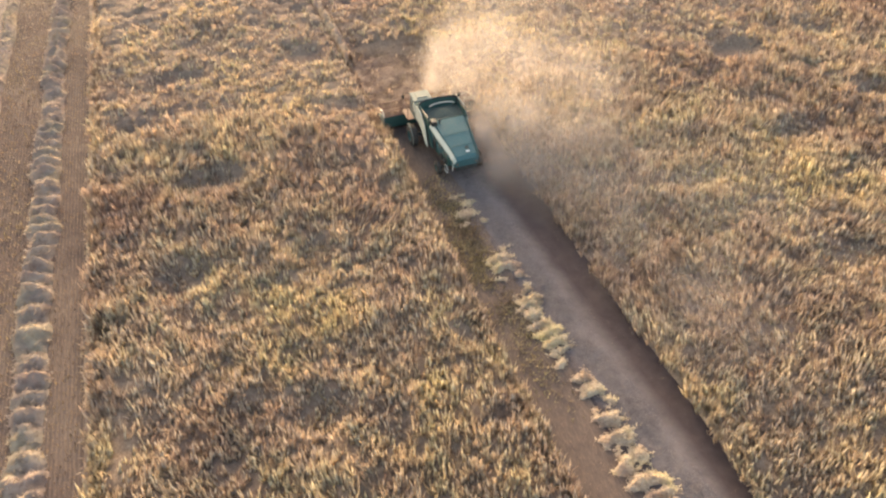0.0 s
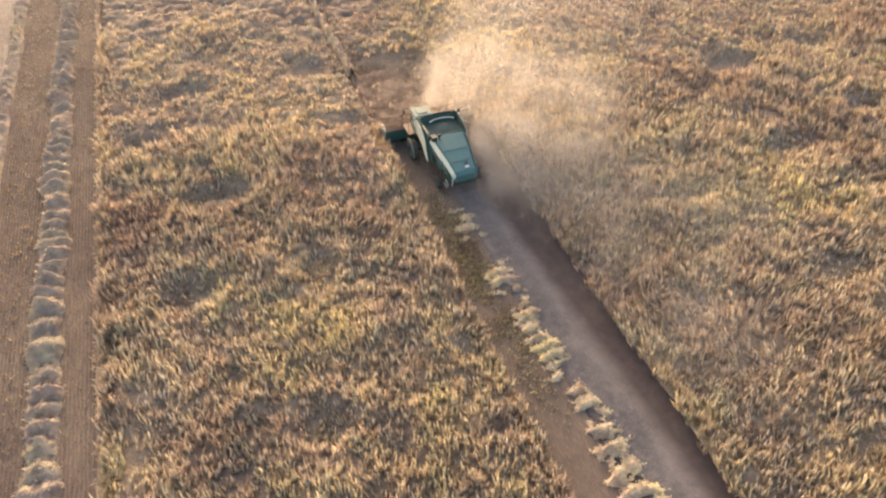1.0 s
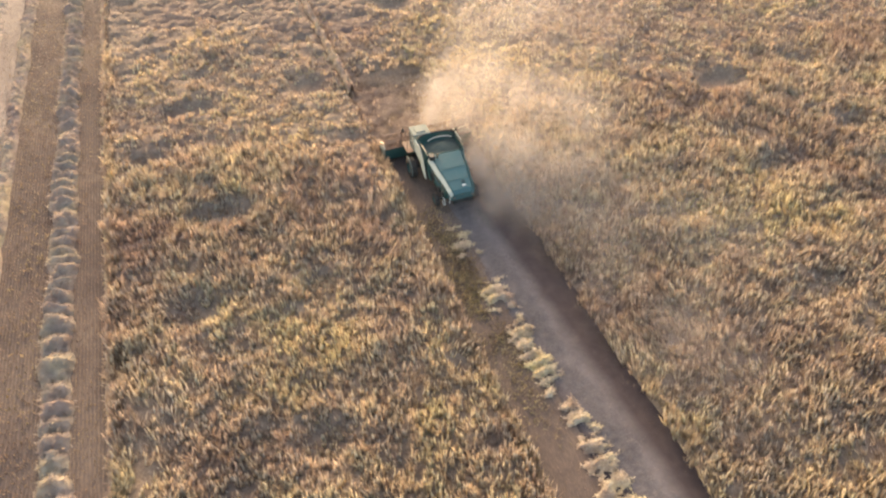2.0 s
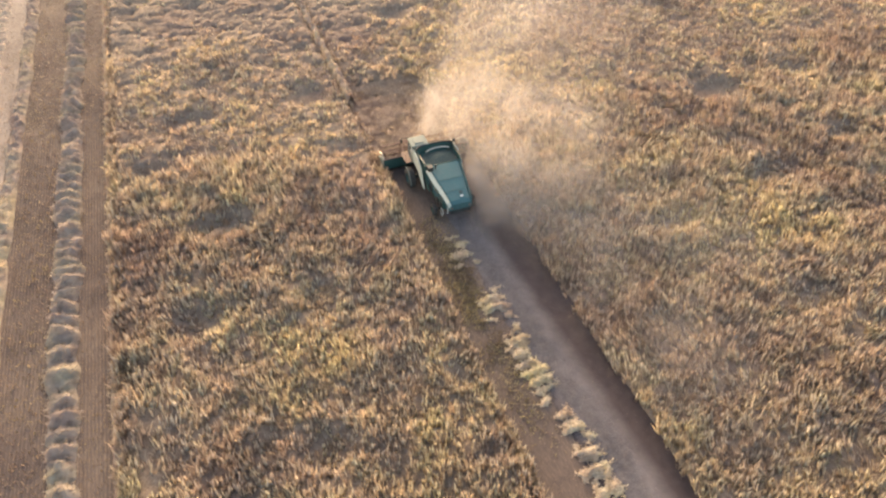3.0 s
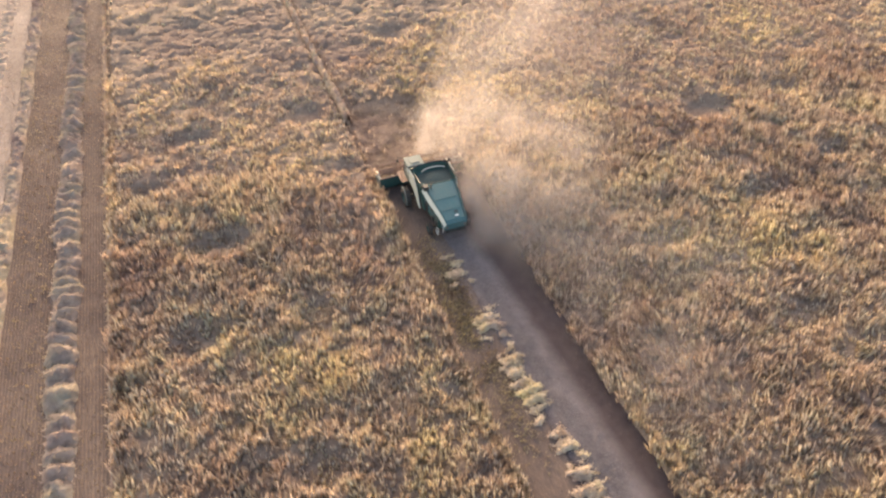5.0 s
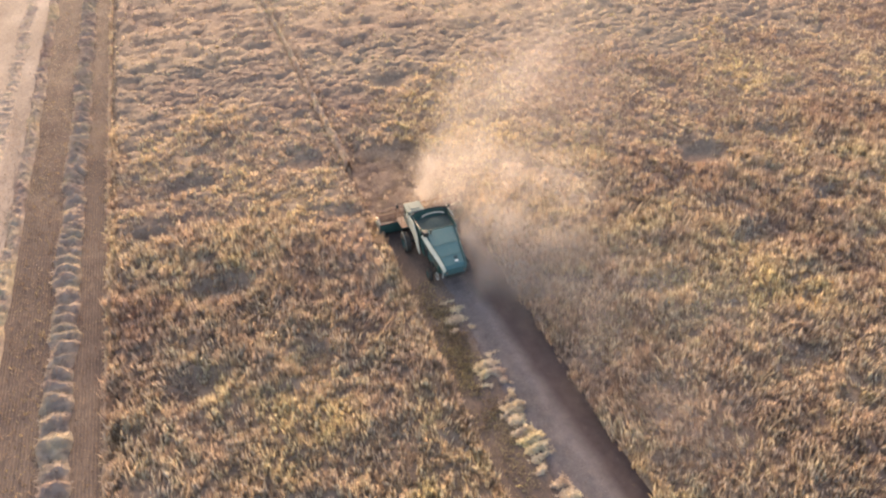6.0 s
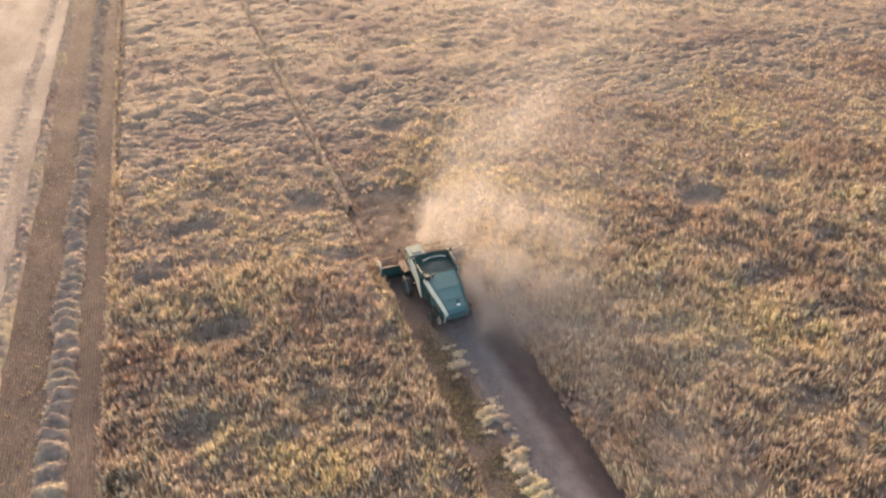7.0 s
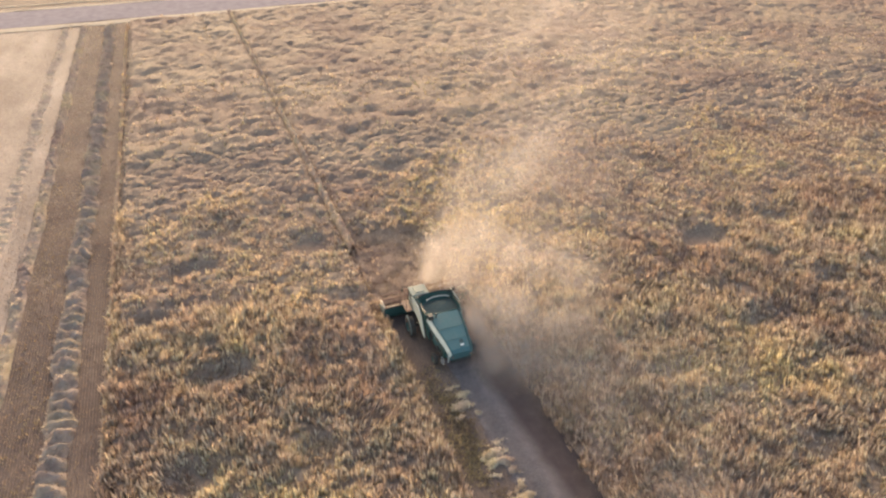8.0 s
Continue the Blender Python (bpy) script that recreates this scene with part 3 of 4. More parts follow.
# ---------------------------------------------------------------- dust
def dust_cloud(name, puffs, total, size, seed, material, label):
    """Fine floating flakes of chaff and dust. puffs: centre, radii, share; thinned into wisps."""
    rng = np.random.default_rng(seed)
    shares = np.array([p[2] for p in puffs], float)
    shares /= shares.sum()
    pts = []
    for (c, r, _), s in zip(puffs, shares):
        n = int(total * s)
        q = rng.normal(0, 0.5, (n * 2, 3)) * np.array(r) + np.array(c)
        w = 0.5 * fbm(q[:, 0] + q[:, 2] * 0.9, q[:, 1] - q[:, 2] * 0.6, 4.5, 4, seed + 2) + 0.5 * fbm(q[:, 0] * 0.7 - q[:, 1] * 0.7, q[:, 2] * 1.2, 3.0, 3, seed + 3)
        q = q[(rng.uniform(0.33, 0.62, len(q)) < w) & (q[:, 2] > 0.15)][:n]
        pts.append(q)
    p = np.concatenate(pts)
    n = len(p)
    tri = rng.normal(0, 1, (n, 3, 3))
    tri -= tri.mean(1, keepdims=True)
    tri /= np.linalg.norm(tri, axis=2, keepdims=True)
    verts = p[:, None, :] + tri * (size * rng.uniform(0.5, 1.2, (n, 1, 1)))
    ob = new(name, mesh_np(name, verts.reshape(-1, 3), np.arange(n * 3).reshape(-1, 3), material))
    tagged(ob, label, "dust", kind="stuff")


JET = [((15.9, 42.4, 2.6), (0.9, 0.9, 1.5), 7), ((16.5, 42.7, 4.8), (1.3, 1.3, 2.1), 9), ((18.3, 43.3, 7.0), (2.2, 2.2, 2.8), 9), ((21.2, 44.3, 9.2), (3.2, 3.2, 3.2), 8),
       ((18.2, 40.8, 2.8), (1.9, 3.0, 2.3), 15), ((19.4, 42.5, 5.2), (2.6, 2.6, 2.6), 11)]
dust_cloud("dust_jet", JET, 72000, 0.036, 29, JET_DUST, "dense pale jet of dust and chaff beside the cab")

PUFFS = [((24.6, 45.6, 10.8), (4.2, 4.2, 3.8), 11), ((29.0, 47.0, 11.5), (5.6, 5.8, 4.8), 12), ((21.2, 44.3, 9.2), (3.2, 3.2, 3.2), 5), ((18.2, 41.2, 3.4), (2.4, 3.2, 2.8), 10),
         ((22.0, 41.6, 4.0), (3.8, 4.6, 3.4), 27), ((20.6, 36.8, 1.9), (3.0, 3.6, 2.0), 34), ((24.0, 33.8, 1.4), (3.4, 3.4, 1.5), 22), ((28.0, 47.0, 7.0), (5.8, 7.0, 5.2), 16),
         ((26.5, 38.5, 3.0), (4.0, 5.0, 3.0), 24), ((17.2, 32.5, 1.1), (2.0, 3.6, 1.1), 14), ((17.3, 35.8, 1.9), (1.0, 2.6, 1.3), 11), ((19.2, 32.4, 1.2), (2.6, 3.2, 1.3), 18),
         ((21.5, 30.5, 1.0), (3.4, 3.2, 1.1), 12), ((36.0, 57.0, 11.0), (9.0, 11.0, 7.0), 13), ((21.5, 28.0, 1.2), (3.8, 6.0, 1.0), 13), ((32.0, 44.0, 9.5), (4.5, 5.0, 4.5), 8),
         ((22.5, 20.0, 1.5), (4.4, 10.0, 1.3), 24), ((28.5, 26.0, 1.6), (6.0, 9.0, 1.5), 18), ((18.8, 38.0, 2.2), (1.6, 3.2, 1.6), 6)]
dust_cloud("dust_cloud", PUFFS, 430000, 0.050, 31, DUST, "pale backlit dust and chaff blown up by the combine")

HAZE = [((46.0, 78.0, 10.0), (13.0, 15.0, 6.0), 22), ((62.0, 100.0, 9.0), (18.0, 16.0, 6.0), 18)]
dust_cloud("dust_haze", HAZE, 50000, 0.09, 43, DUST, "thin drifting dust hanging over the far field")

# ---------------------------------------------------------------- chaff and weeds in the fresh swath
CHAFF = plain_material("chaff", (0.135, 0.115, 0.113), (0.185, 0.16, 0.153), 3.0, 0.95, 0.0, 0.0)
WEED = straw_material("green_weed", (0.18, 0.147, 0.098), (0.23, 0.19, 0.126), (0.29, 0.242, 0.165), 0.35, 0.3)


def chaff_bed_material():
    """Mauve-grey dust and chaff along the walkers' track, thinning out to bare earth whose colour carries shade."""
    n = Nodes("chaff_bed")
    along = n.add("ShaderNodeSeparateXYZ", Vector=n.pos(rot=radians(-2.9)))
    fine = n.noise(n.pos(), 1.4, 5.0, 0.65)
    broad = n.noise(n.pos(), 0.35, 3.0, 0.6)
    jitter = n.add("ShaderNodeMath")
    jitter.operation = "MULTIPLY_ADD"
    n.put(jitter, 0, broad)
    n.put(jitter, 1, 1.3)
    n.put(jitter, 2, along.outputs["X"])
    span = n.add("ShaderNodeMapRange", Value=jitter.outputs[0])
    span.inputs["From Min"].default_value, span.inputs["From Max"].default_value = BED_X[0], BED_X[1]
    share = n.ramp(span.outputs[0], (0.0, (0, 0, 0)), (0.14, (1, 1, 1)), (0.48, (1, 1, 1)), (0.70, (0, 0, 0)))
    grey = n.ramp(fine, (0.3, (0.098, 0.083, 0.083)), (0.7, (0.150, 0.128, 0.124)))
    # bare earth, with the crop wall's shadow put into its colour
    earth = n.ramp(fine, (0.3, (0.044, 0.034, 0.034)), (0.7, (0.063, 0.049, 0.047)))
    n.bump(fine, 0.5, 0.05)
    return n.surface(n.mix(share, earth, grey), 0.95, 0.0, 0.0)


def build_chaff_bed():
    """A thin bed of dust and chaff under the straw walkers' track."""
    gv, gu = np.meshgrid(np.arange(-45, -7.5, 0.15), np.linspace(0, 1, 22))
    u = -0.9 + 5.5 * gu + 0.35 * (fbm(gv, gv * 0, 2.0, 3, 62) - 0.5) * (1 - gu)
    x, y = cut_xy(u, gv)
    z = 0.06 * np.sin(gu * math.pi) ** 0.5 - 0.02 + (fbm(x, y, 6.0, 2, 3) - 0.5) * 0.08 + 0.05 * (fbm(x, y, 0.7, 2, 66) - 0.5)
    idx = np.arange(gu.size).reshape(gu.shape)
    quads = np.stack([idx[:-1, :-1], idx[:-1, 1:], idx[1:, 1:], idx[1:, :-1]], -1).reshape(-1, 4)
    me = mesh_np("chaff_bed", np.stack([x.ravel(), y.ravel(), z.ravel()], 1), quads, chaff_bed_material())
    me.polygons.foreach_set("use_smooth", np.ones(len(me.polygons), dtype=bool))
    tagged(new("chaff_bed", me), "mauve-grey bed of dust and fine chaff over earth with shade in its colour", "chaff", kind="stuff")


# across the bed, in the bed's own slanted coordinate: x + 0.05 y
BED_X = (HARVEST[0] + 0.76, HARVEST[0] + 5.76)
build_chaff_bed()


def build_chaff():
    rng = np.random.default_rng(51)
    n = 45000
    u, v = rng.normal(0.8, 0.6, n), rng.uniform(-40, -9, n)
    keep = (rng.uniform(0.2, 0.65, n) < fbm(u * 2, v, 2.5, 3, 52)) & (u < 2.0)
    u, v = u[keep], v[keep]
    x, y = cut_xy(u - 0.05 * (v + 26), v)
    n = len(x)
    c = np.stack([x, y, rng.uniform(0.07, 0.12, n)], 1)
    tri = rng.normal(0, 1, (n, 3, 3)) * np.array([1, 1, 0.25])
    tri -= tri.mean(1, keepdims=True)
    tri /= np.linalg.norm(tri, axis=2, keepdims=True)
    verts = c[:, None, :] + tri * rng.uniform(0.02, 0.05, (n, 1, 1))
    tagged(new("chaff", mesh_np("chaff", verts.reshape(-1, 3), np.arange(n * 3).reshape(-1, 3), CHAFF)),
           "grey chaff strewn over the fresh swath", "chaff", kind="stuff")
    n = 7500
    x, y = rng.normal(12.9, 0.85, n), rng.triangular(13, 29, 35, n)
    ok = (crop_mask(x, y) < 0.2) & (fbm(x, y, 1.5, 2, 55) > rng.uniform(0.2, 0.62, n)) & (x < rng.normal(13.7, 0.4, n))
    x, y = x[ok], y[ok]
    n = len(x)
    a, tl = rng.uniform(0, 6.3, n), rng.uniform(0.1, 0.9, n)
    lean = np.stack([np.cos(a) * np.sin(tl), np.sin(a) * np.sin(tl), np.cos(tl)], 1)
    ob = blades("weeds", np.stack([x, y, np.zeros(n)], 1), lean, rng.uniform(0.12, 0.28, n), rng.uniform(0.04, 0.08, n), WEED, 0.4, rng)
    tagged(ob, "low green weeds in the stubble", "weeds", kind="stuff")


build_chaff()


# ---------------------------------------------------------------- the combine harvester
TEAL = paint_material("teal_paint", (0.026, 0.086, 0.094), (0.16, 0.15, 0.13), 0.5, 0.0, 0.4)
DARK_TEAL = paint_material("dark_teal_paint", (0.022, 0.064, 0.056), (0.13, 0.115, 0.09), 0.55, 0.0, 0.3)
PALE = paint_material("pale_grey_green_paint", (0.13, 0.145, 0.125), (0.16, 0.14, 0.112), 0.65, 0.0, 0.5)
TRIM = paint_material("cream_paint", (0.44, 0.45, 0.38), (0.33, 0.29, 0.23), 0.5, 0.0, 0.3)
RED_BROWN = paint_material("red_brown_primer", (0.15, 0.085, 0.06), (0.2, 0.145, 0.1), 0.6, 0.0, 0.5)
BARE = paint_material("worn_steel", (0.42, 0.40, 0.36), (0.28, 0.20, 0.13), 0.42, 0.7, 0.5)
RUBBER = plain_material("dusty_rubber", (0.022, 0.021, 0.02), (0.06, 0.05, 0.042), 6.0, 0.9)
BLACK = plain_material("black_metal", (0.015, 0.015, 0.015), (0.04, 0.038, 0.035), 5.0, 0.6)
GRAIN = plain_material("grain", (0.046, 0.060, 0.054), (0.082, 0.090, 0.076), 9.0, 0.9, 0.0, 0.1, 0.6)
WHITE = plain_material("white_enamel", (0.42, 0.42, 0.39), (0.55, 0.54, 0.5), 3.0, 0.4)


def glass_material():
    n = Nodes("cab_glass")
    n.surface((0.75, 0.85, 0.82), 0.05, 0.0, 0.5)
    n.put(n.bsdf, "Transmission Weight", 0.85)
    n.put(n.bsdf, "IOR", 1.45)
    return n.mat


GLASS = glass_material()


def part(name, bm, material, parent, label=""):
    """One mesh object under a thing or under a part."""
    bmesh.ops.recalc_face_normals(bm, faces=bm.faces[:])
    me = bpy.data.meshes.new(name)
    bm.to_mesh(me)
    bm.free()
    me.materials.append(material)
    ob = new(name, me)
    ob.parent = parent
    return tagged(ob, label) if label else ob


def box(bm, c, s, rx=0, ry=0, rz=0, bevel=0.0):
    g = bmesh.ops.create_cube(bm, size=1.0, matrix=pose(*c, rx, ry, rz) @ Matrix.Diagonal((*s, 1)))
    if bevel:
        edges = {e for v in g["verts"] for e in v.link_edges}
        bmesh.ops.bevel(bm, geom=list(edges), offset=bevel, segments=2, affect="EDGES", profile=0.5)
    return bm


def tube(bm, p, q, r, seg=10, r2=None):
    p, q = Vector(p), Vector(q)
    m = Matrix.Translation((p + q) / 2) @ (q - p).to_track_quat("Z", "Y").to_matrix().to_4x4()
    bmesh.ops.create_cone(bm, cap_ends=True, segments=seg, radius1=r, radius2=r if r2 is None else r2, depth=(q - p).length, matrix=m)
    return bm


def pipe(bm, pts, r, seg=8):
    for a, b in zip(pts, pts[1:]):
        tube(bm, a, b, r, seg)
    for p in pts[1:-1]:
        bmesh.ops.create_uvsphere(bm, u_segments=seg, v_segments=6, radius=r, matrix=Matrix.Translation(p))
    return bm


def plate(bm, outline, x0, x1):
    """A flat panel in the (y, z) plane with thickness from x0 to x1."""
    a = [bm.verts.new((x0, y, z)) for y, z in outline]
    b = [bm.verts.new((x1, y, z)) for y, z in outline]
    bm.faces.new(a)
    bm.faces.new(b[::-1])
    for i in range(len(a)):
        j = (i + 1) % len(a)
        bm.faces.new((a[i], b[i], b[j], a[j]))
    return bm


def loft(bm, rings, caps=True):
    made = [[bm.verts.new(p) for p in ring] for ring in rings]
    k = len(made[0])
    for a, b in zip(made, made[1:]):
        for i in range(k):
            j = (i + 1) % k
            bm.faces.new((a[i], a[j], b[j], b[i]))
    if caps:
        bm.faces.new(made[0][::-1])
        bm.faces.new(made[-1])
    return bm


def soften(bm, offset=0.03, angle=25):
    edges = [e for e in bm.edges if len(e.link_faces) == 2 and e.calc_face_angle(0) > radians(angle)]
    bmesh.ops.bevel(bm, geom=edges, offset=offset, segments=2, affect="EDGES", profile=0.5, clamp_overlap=True)
    return bm


def lathe(bm, outline, centre, seg=28):
    """A wheel-like body: outline of (x, r) turned about the x axis through centre."""
    rings = []
    for i in range(seg):
        a = 2 * math.pi * i / seg
        rings.append([bm.verts.new((centre[0] + x, centre[1] + r * math.cos(a), centre[2] + r * math.sin(a))) for x, r in outline])
    for i in range(seg):
        a, b = rings[i], rings[(i + 1) % seg]
        for j in range(len(outline) - 1):
            bm.faces.new((a[j], a[j + 1], b[j + 1], b[j]))
    return bm


def wheel(root, x, y, r, width, lugs, side):
    """A tyre with lugs, and its dished rim under it."""
    w = width / 2
    bm = bmesh.new()
    lathe(bm, [(-w, r * 0.55), (-w, r * 0.86), (-w * 0.75, r * 0.96), (0, r * 0.97), (w * 0.75, r * 0.96), (w, r * 0.86), (w, r * 0.55), (0, r * 0.5), (-w, r * 0.55)], (x, y, r))
    for i in range(lugs):
        a = 2 * math.pi * i / lugs
        for s in (-1, 1):
            aa = a + (0.5 * 2 * math.pi / lugs if s > 0 else 0)
            m = Matrix.Translation((x, y, r)) @ Matrix.Rotation(aa, 4, "X") @ Matrix.Translation((s * w * 0.45, 0, r * 0.97)) @ Matrix.Rotation(s * 0.6, 4, "Z")
            bmesh.ops.create_cube(bm, size=1.0, matrix=m @ Matrix.Diagonal((w * 0.95, r * 0.09, r * 0.08, 1)))
    tyre = part("wheel", bm, RUBBER, root, "dusty black lugged tyre")
    bm = bmesh.new()
    o = side * w
    lathe(bm, [(o * 0.9, r * 0.57), (o * 0.98, r * 0.54), (o * 0.55, r * 0.48), (o * 0.35, r * 0.25), (o * 0.55, r * 0.18), (o * 0.6, 0.01)], (x, y, r))
    for i in range(8):
        a = 2 * math.pi * i / 8
        c = (x + o * 0.42, y + r * 0.32 * math.cos(a), r + r * 0.32 * math.sin(a))
        tube(bm, c, (c[0] + side * 0.05, c[1], c[2]), 0.025, 6)
    part("rim", bm, DARK_TEAL, tyre, "dark green dished steel rim")


def build_combine():
    root = new("combine_harvester")
    tagged(root, "dusty teal combine harvester with pale cab roof, cutting the crop", "combine harvester")

    # threshing body under the hood
    bm = bmesh.new()
    plate(bm, [(-2.9, 1.0), (-2.9, 2.6), (-5.4, 2.6), (-8.6, 1.75), (-8.6, 1.15), (-7.0, 0.8), (-4.5, 0.75)], -1.18, 1.18)
    soften(bm, 0.04)
    body = part("body", bm, DARK_TEAL, root, "dark green threshing body")
    # long sloping engine and straw hood
    bm = bmesh.new()
    rings = []
    for y, w, zb, zs, zt, c in ((-9.2, 0.84, 1.38, 1.70, 1.90, 0.16), (-9.0, 0.96, 1.3, 1.88, 2.16, 0.22), (-8.1, 1.09, 1.28, 2.07, 2.39, 0.25),
                                (-7.0, 1.28, 1.35, 2.30, 2.64, 0.26), (-5.45, 1.43, 1.6, 2.56, 2.90, 0.26)):
        rings.append([(-w, y, zb), (w, y, zb), (w, y, zs), (w - c, y, zt), (0, y, zt + 0.03), (-w + c, y, zt), (-w, y, zs)])
    loft(bm, rings)
    soften(bm, 0.035, 20)
    hood = part("hood", bm, TEAL, root, "teal sloping rear hood")
    # pale strip along the shoulder of the hood, both sides
    for s in (-1, 1):
        bm = bmesh.new()
        rings = []
        for y, w, zs, zt, c in ((-9.16, 0.87, 1.74, 1.96, 0.17), (-8.96, 0.98, 1.90, 2.19, 0.22), (-8.1, 1.10, 2.09, 2.41, 0.25), (-7.0, 1.29, 2.32, 2.66, 0.26), (-5.5, 1.43, 2.58, 2.92, 0.26)):
            o = 0.035
            rings.append([(s * (w + o), y, zs - 0.10), (s * (w + o), y, zs + 0.02), (s * (w - c * 0.7 + o), y, zt - 0.03 + o), (s * (w - c * 0.7), y, zt - 0.12), (s * (w - 0.03), y, zs - 0.10)])
        loft(bm, rings)
        part("shoulder_trim", bm, TRIM if s < 0 else TEAL, root, "pale shoulder strip" if s < 0 else "teal shoulder strip")
    # hood seams, side louvre panels, rear apron
    for y, w, z in ((-7.05, 1.0, 2.67), (-8.15, 0.82, 2.42)):
        bm = box(bmesh.new(), (0, y, z + 0.02), (2 * w, 0.04, 0.022), 10, bevel=0.006)
        part("seam_rib", bm, TEAL, hood)
    for y in (-6.4, -7.25, -8.1):
        for s in (-1, 1):
            wy = 1.43 - (-5.45 - y) * 0.1
            bm = bmesh.new()
            box(bm, (s * (wy + 0.01), y, 1.83 + (y + 8.4) * 0.12), (0.03, 0.78, 0.42), 0, 0, -s * 5.5, 0.01)
            panel = part("side_panel", bm, TEAL, hood, "teal side panel")
            for k in range(4):
                bm = box(bmesh.new(), (s * (wy + 0.03), y, 1.70 + (y + 8.4) * 0.12 + k * 0.085), (0.03, 0.62, 0.03), 0, s * 25, -s * 5.5)
                part("louvre", bm, BLACK, panel)
    bm = bmesh.new()
    box(bm, (0, -9.16, 1.28), (1.6, 0.04, 0.5), -8, bevel=0.01)
    part("rear_apron", bm, BLACK, root, "black rubber straw apron")
    # emblem ring and number-plate-like bar on the rear of the hood, lamps
    bm = bmesh.new()
    for i in range(14):
        a, b = 2 * math.pi * i / 14, 2 * math.pi * (i + 1) / 14
        tube(bm, (0.28 + 0.12 * math.cos(a), -8.45 + 0.12 * math.sin(a), 2.37), (0.28 + 0.12 * math.cos(b), -8.45 + 0.12 * math.sin(b), 2.37), 0.028, 6)
    part("lifting_ring", bm, BLACK, root, "black steel ring")
    bm = box(bmesh.new(), (0.22, -8.78, 2.29), (0.26, 0.16, 0.05), 14, bevel=0.015)
    part("plate", bm, WHITE, root, "small white plate")
    for s in (-0.72, 0.72):
        bm = tube(bmesh.new(), (s, -9.17, 1.62), (s, -9.26, 1.62), 0.07, 12)
        part("tail_lamp", bm, RED_BROWN, root, "dusty red tail lamp")

    # grain tank
    bm = bmesh.new()
    x0, x1, y0, y1, zb, zt, th = -1.5, 1.5, -5.35, -3.4, 2.5, 3.16, 0.06
    box(bm, ((x0 + x1) / 2, y0, (zb + zt) / 2 - 0.12), (x1 - x0, th, zt - zb - 0.24), bevel=0.015)
    bow = [(1.5 * math.sin(a), y1 - 0.05 + 0.42 * (math.cos(a) - math.cos(1.571))) for a in np.linspace(-1.571, 1.571, 13)]
    for (xa, ya), (xb, yb) in zip(bow, bow[1:]):
        box(bm, ((xa + xb) / 2, (ya + yb) / 2, (zb + zt) / 2), (math.hypot(xb - xa, yb - ya) + 0.02, th, zt - zb), 0, 0, math.degrees(math.atan2(yb - ya, xb - xa)))
    for x in (x0, x1):
        plate(bm, [(y0 + 0.03, zb), (y1 - 0.03, zb), (y1 - 0.03, zt), (y0 + 0.03, zt - 0.2)], x - th / 2, x + th / 2)
    box(bm, (0, (y0 + y1) / 2, zb + 0.03), (x1 - x0 - 0.06, y1 - y0 - 0.06, 0.05))
    tank = part("grain_tank", bm, DARK_TEAL, root, "open dark green grain tank")
    bm = bmesh.new()
    pipe(bm, [(1.5 * math.sin(a), y1 - 0.05 + 0.42 * (math.cos(a) - math.cos(1.571)), zt + 0.05) for a in np.linspace(-1.571, 1.571, 13)], 0.07, 8)
    box(bm, (x0, (y0 + y1) / 2, zt - 0.07), (0.13, 1.95, 0.07), -5.9, bevel=0.02)
    box(bm, (x1, (y0 + y1) / 2, zt - 0.07), (0.13, 1.95, 0.07), -5.9, bevel=0.02)
    part("tank_rim", bm, BLACK, tank, "dark angle-iron rim")
    bm = bmesh.new()
    n = 22
    vs = [[bm.verts.new((x0 + 0.05 + (x1 - x0 - 0.1) * i / n, y0 + 0.05 + (y1 - y0 - 0.1) * j / n,
                         2.58 + 0.28 * math.exp(-(((i / n - 0.55) / 0.3) ** 2 + ((j / n - 0.6) / 0.35) ** 2)) + 0.03 * noise.noise(Vector((i * 0.5, j * 0.5, 0))))) for j in range(n + 1)] for i in range(n + 1)]
    for i in range(n):
        for j in range(n):
            bm.faces.new((vs[i][j], vs[i + 1][j], vs[i + 1][j + 1], vs[i][j + 1]))
    part("grain", bm, GRAIN, tank, "low heap of dull greenish grain in shade")
    bm = bmesh.new()
    arc = [(0.15 + 1.0 * math.cos(a), -3.85 + 0.42 * math.sin(a), 3.0) for a in np.linspace(0.25, math.pi - 0.25, 12)]
    pipe(bm, arc, 0.05, 8)
    part("filling_auger", bm, BARE, tank, "curved worn filling spout")

    # side shield, pale, running down to the chassis
    for s in (-1, 1):
        bm = plate(bmesh.new(), [(-2.75, 3.0), (-4.25, 3.05), (-5.05, 2.5), (-5.75, 1.0), (-5.35, 0.95), (-4.3, 1.75), (-2.75, 1.95)], s * 1.66, s * 1.72)
        soften(bm, 0.012)
        part("side_shield", bm, TRIM, root, "pale sheet-metal side shield")
        bm = plate(bmesh.new(), [(-4.4, 2.5), (-5.3, 2.5), (-6.4, 1.2), (-5.6, 1.05)], s * 1.45, s * 1.50)
        part("drive_guard", bm, DARK_TEAL, root, "dark green belt guard")
        for y, z, r in ((-6.3, 1.55, 0.33), (-7.6, 1.35, 0.24), (-8.3, 1.5, 0.2)):
            bm = lathe(bmesh.new(), [(0.06, r * 0.2), (0.06, r * 0.8), (0.08, r), (0.0, r * 0.92), (-0.04, r), (-0.02, r * 0.8), (-0.02, r * 0.2)], (s * 1.36, y, z), 18)
            part("pulley", bm, BLACK, root, "dark belt pulley")
    bm = box(bmesh.new(), (-1.22, -5.72, 3.0), (0.42, 0.46, 0.36), bevel=0.04)
    part("air_intake", bm, BLACK, root, "black air intake box")
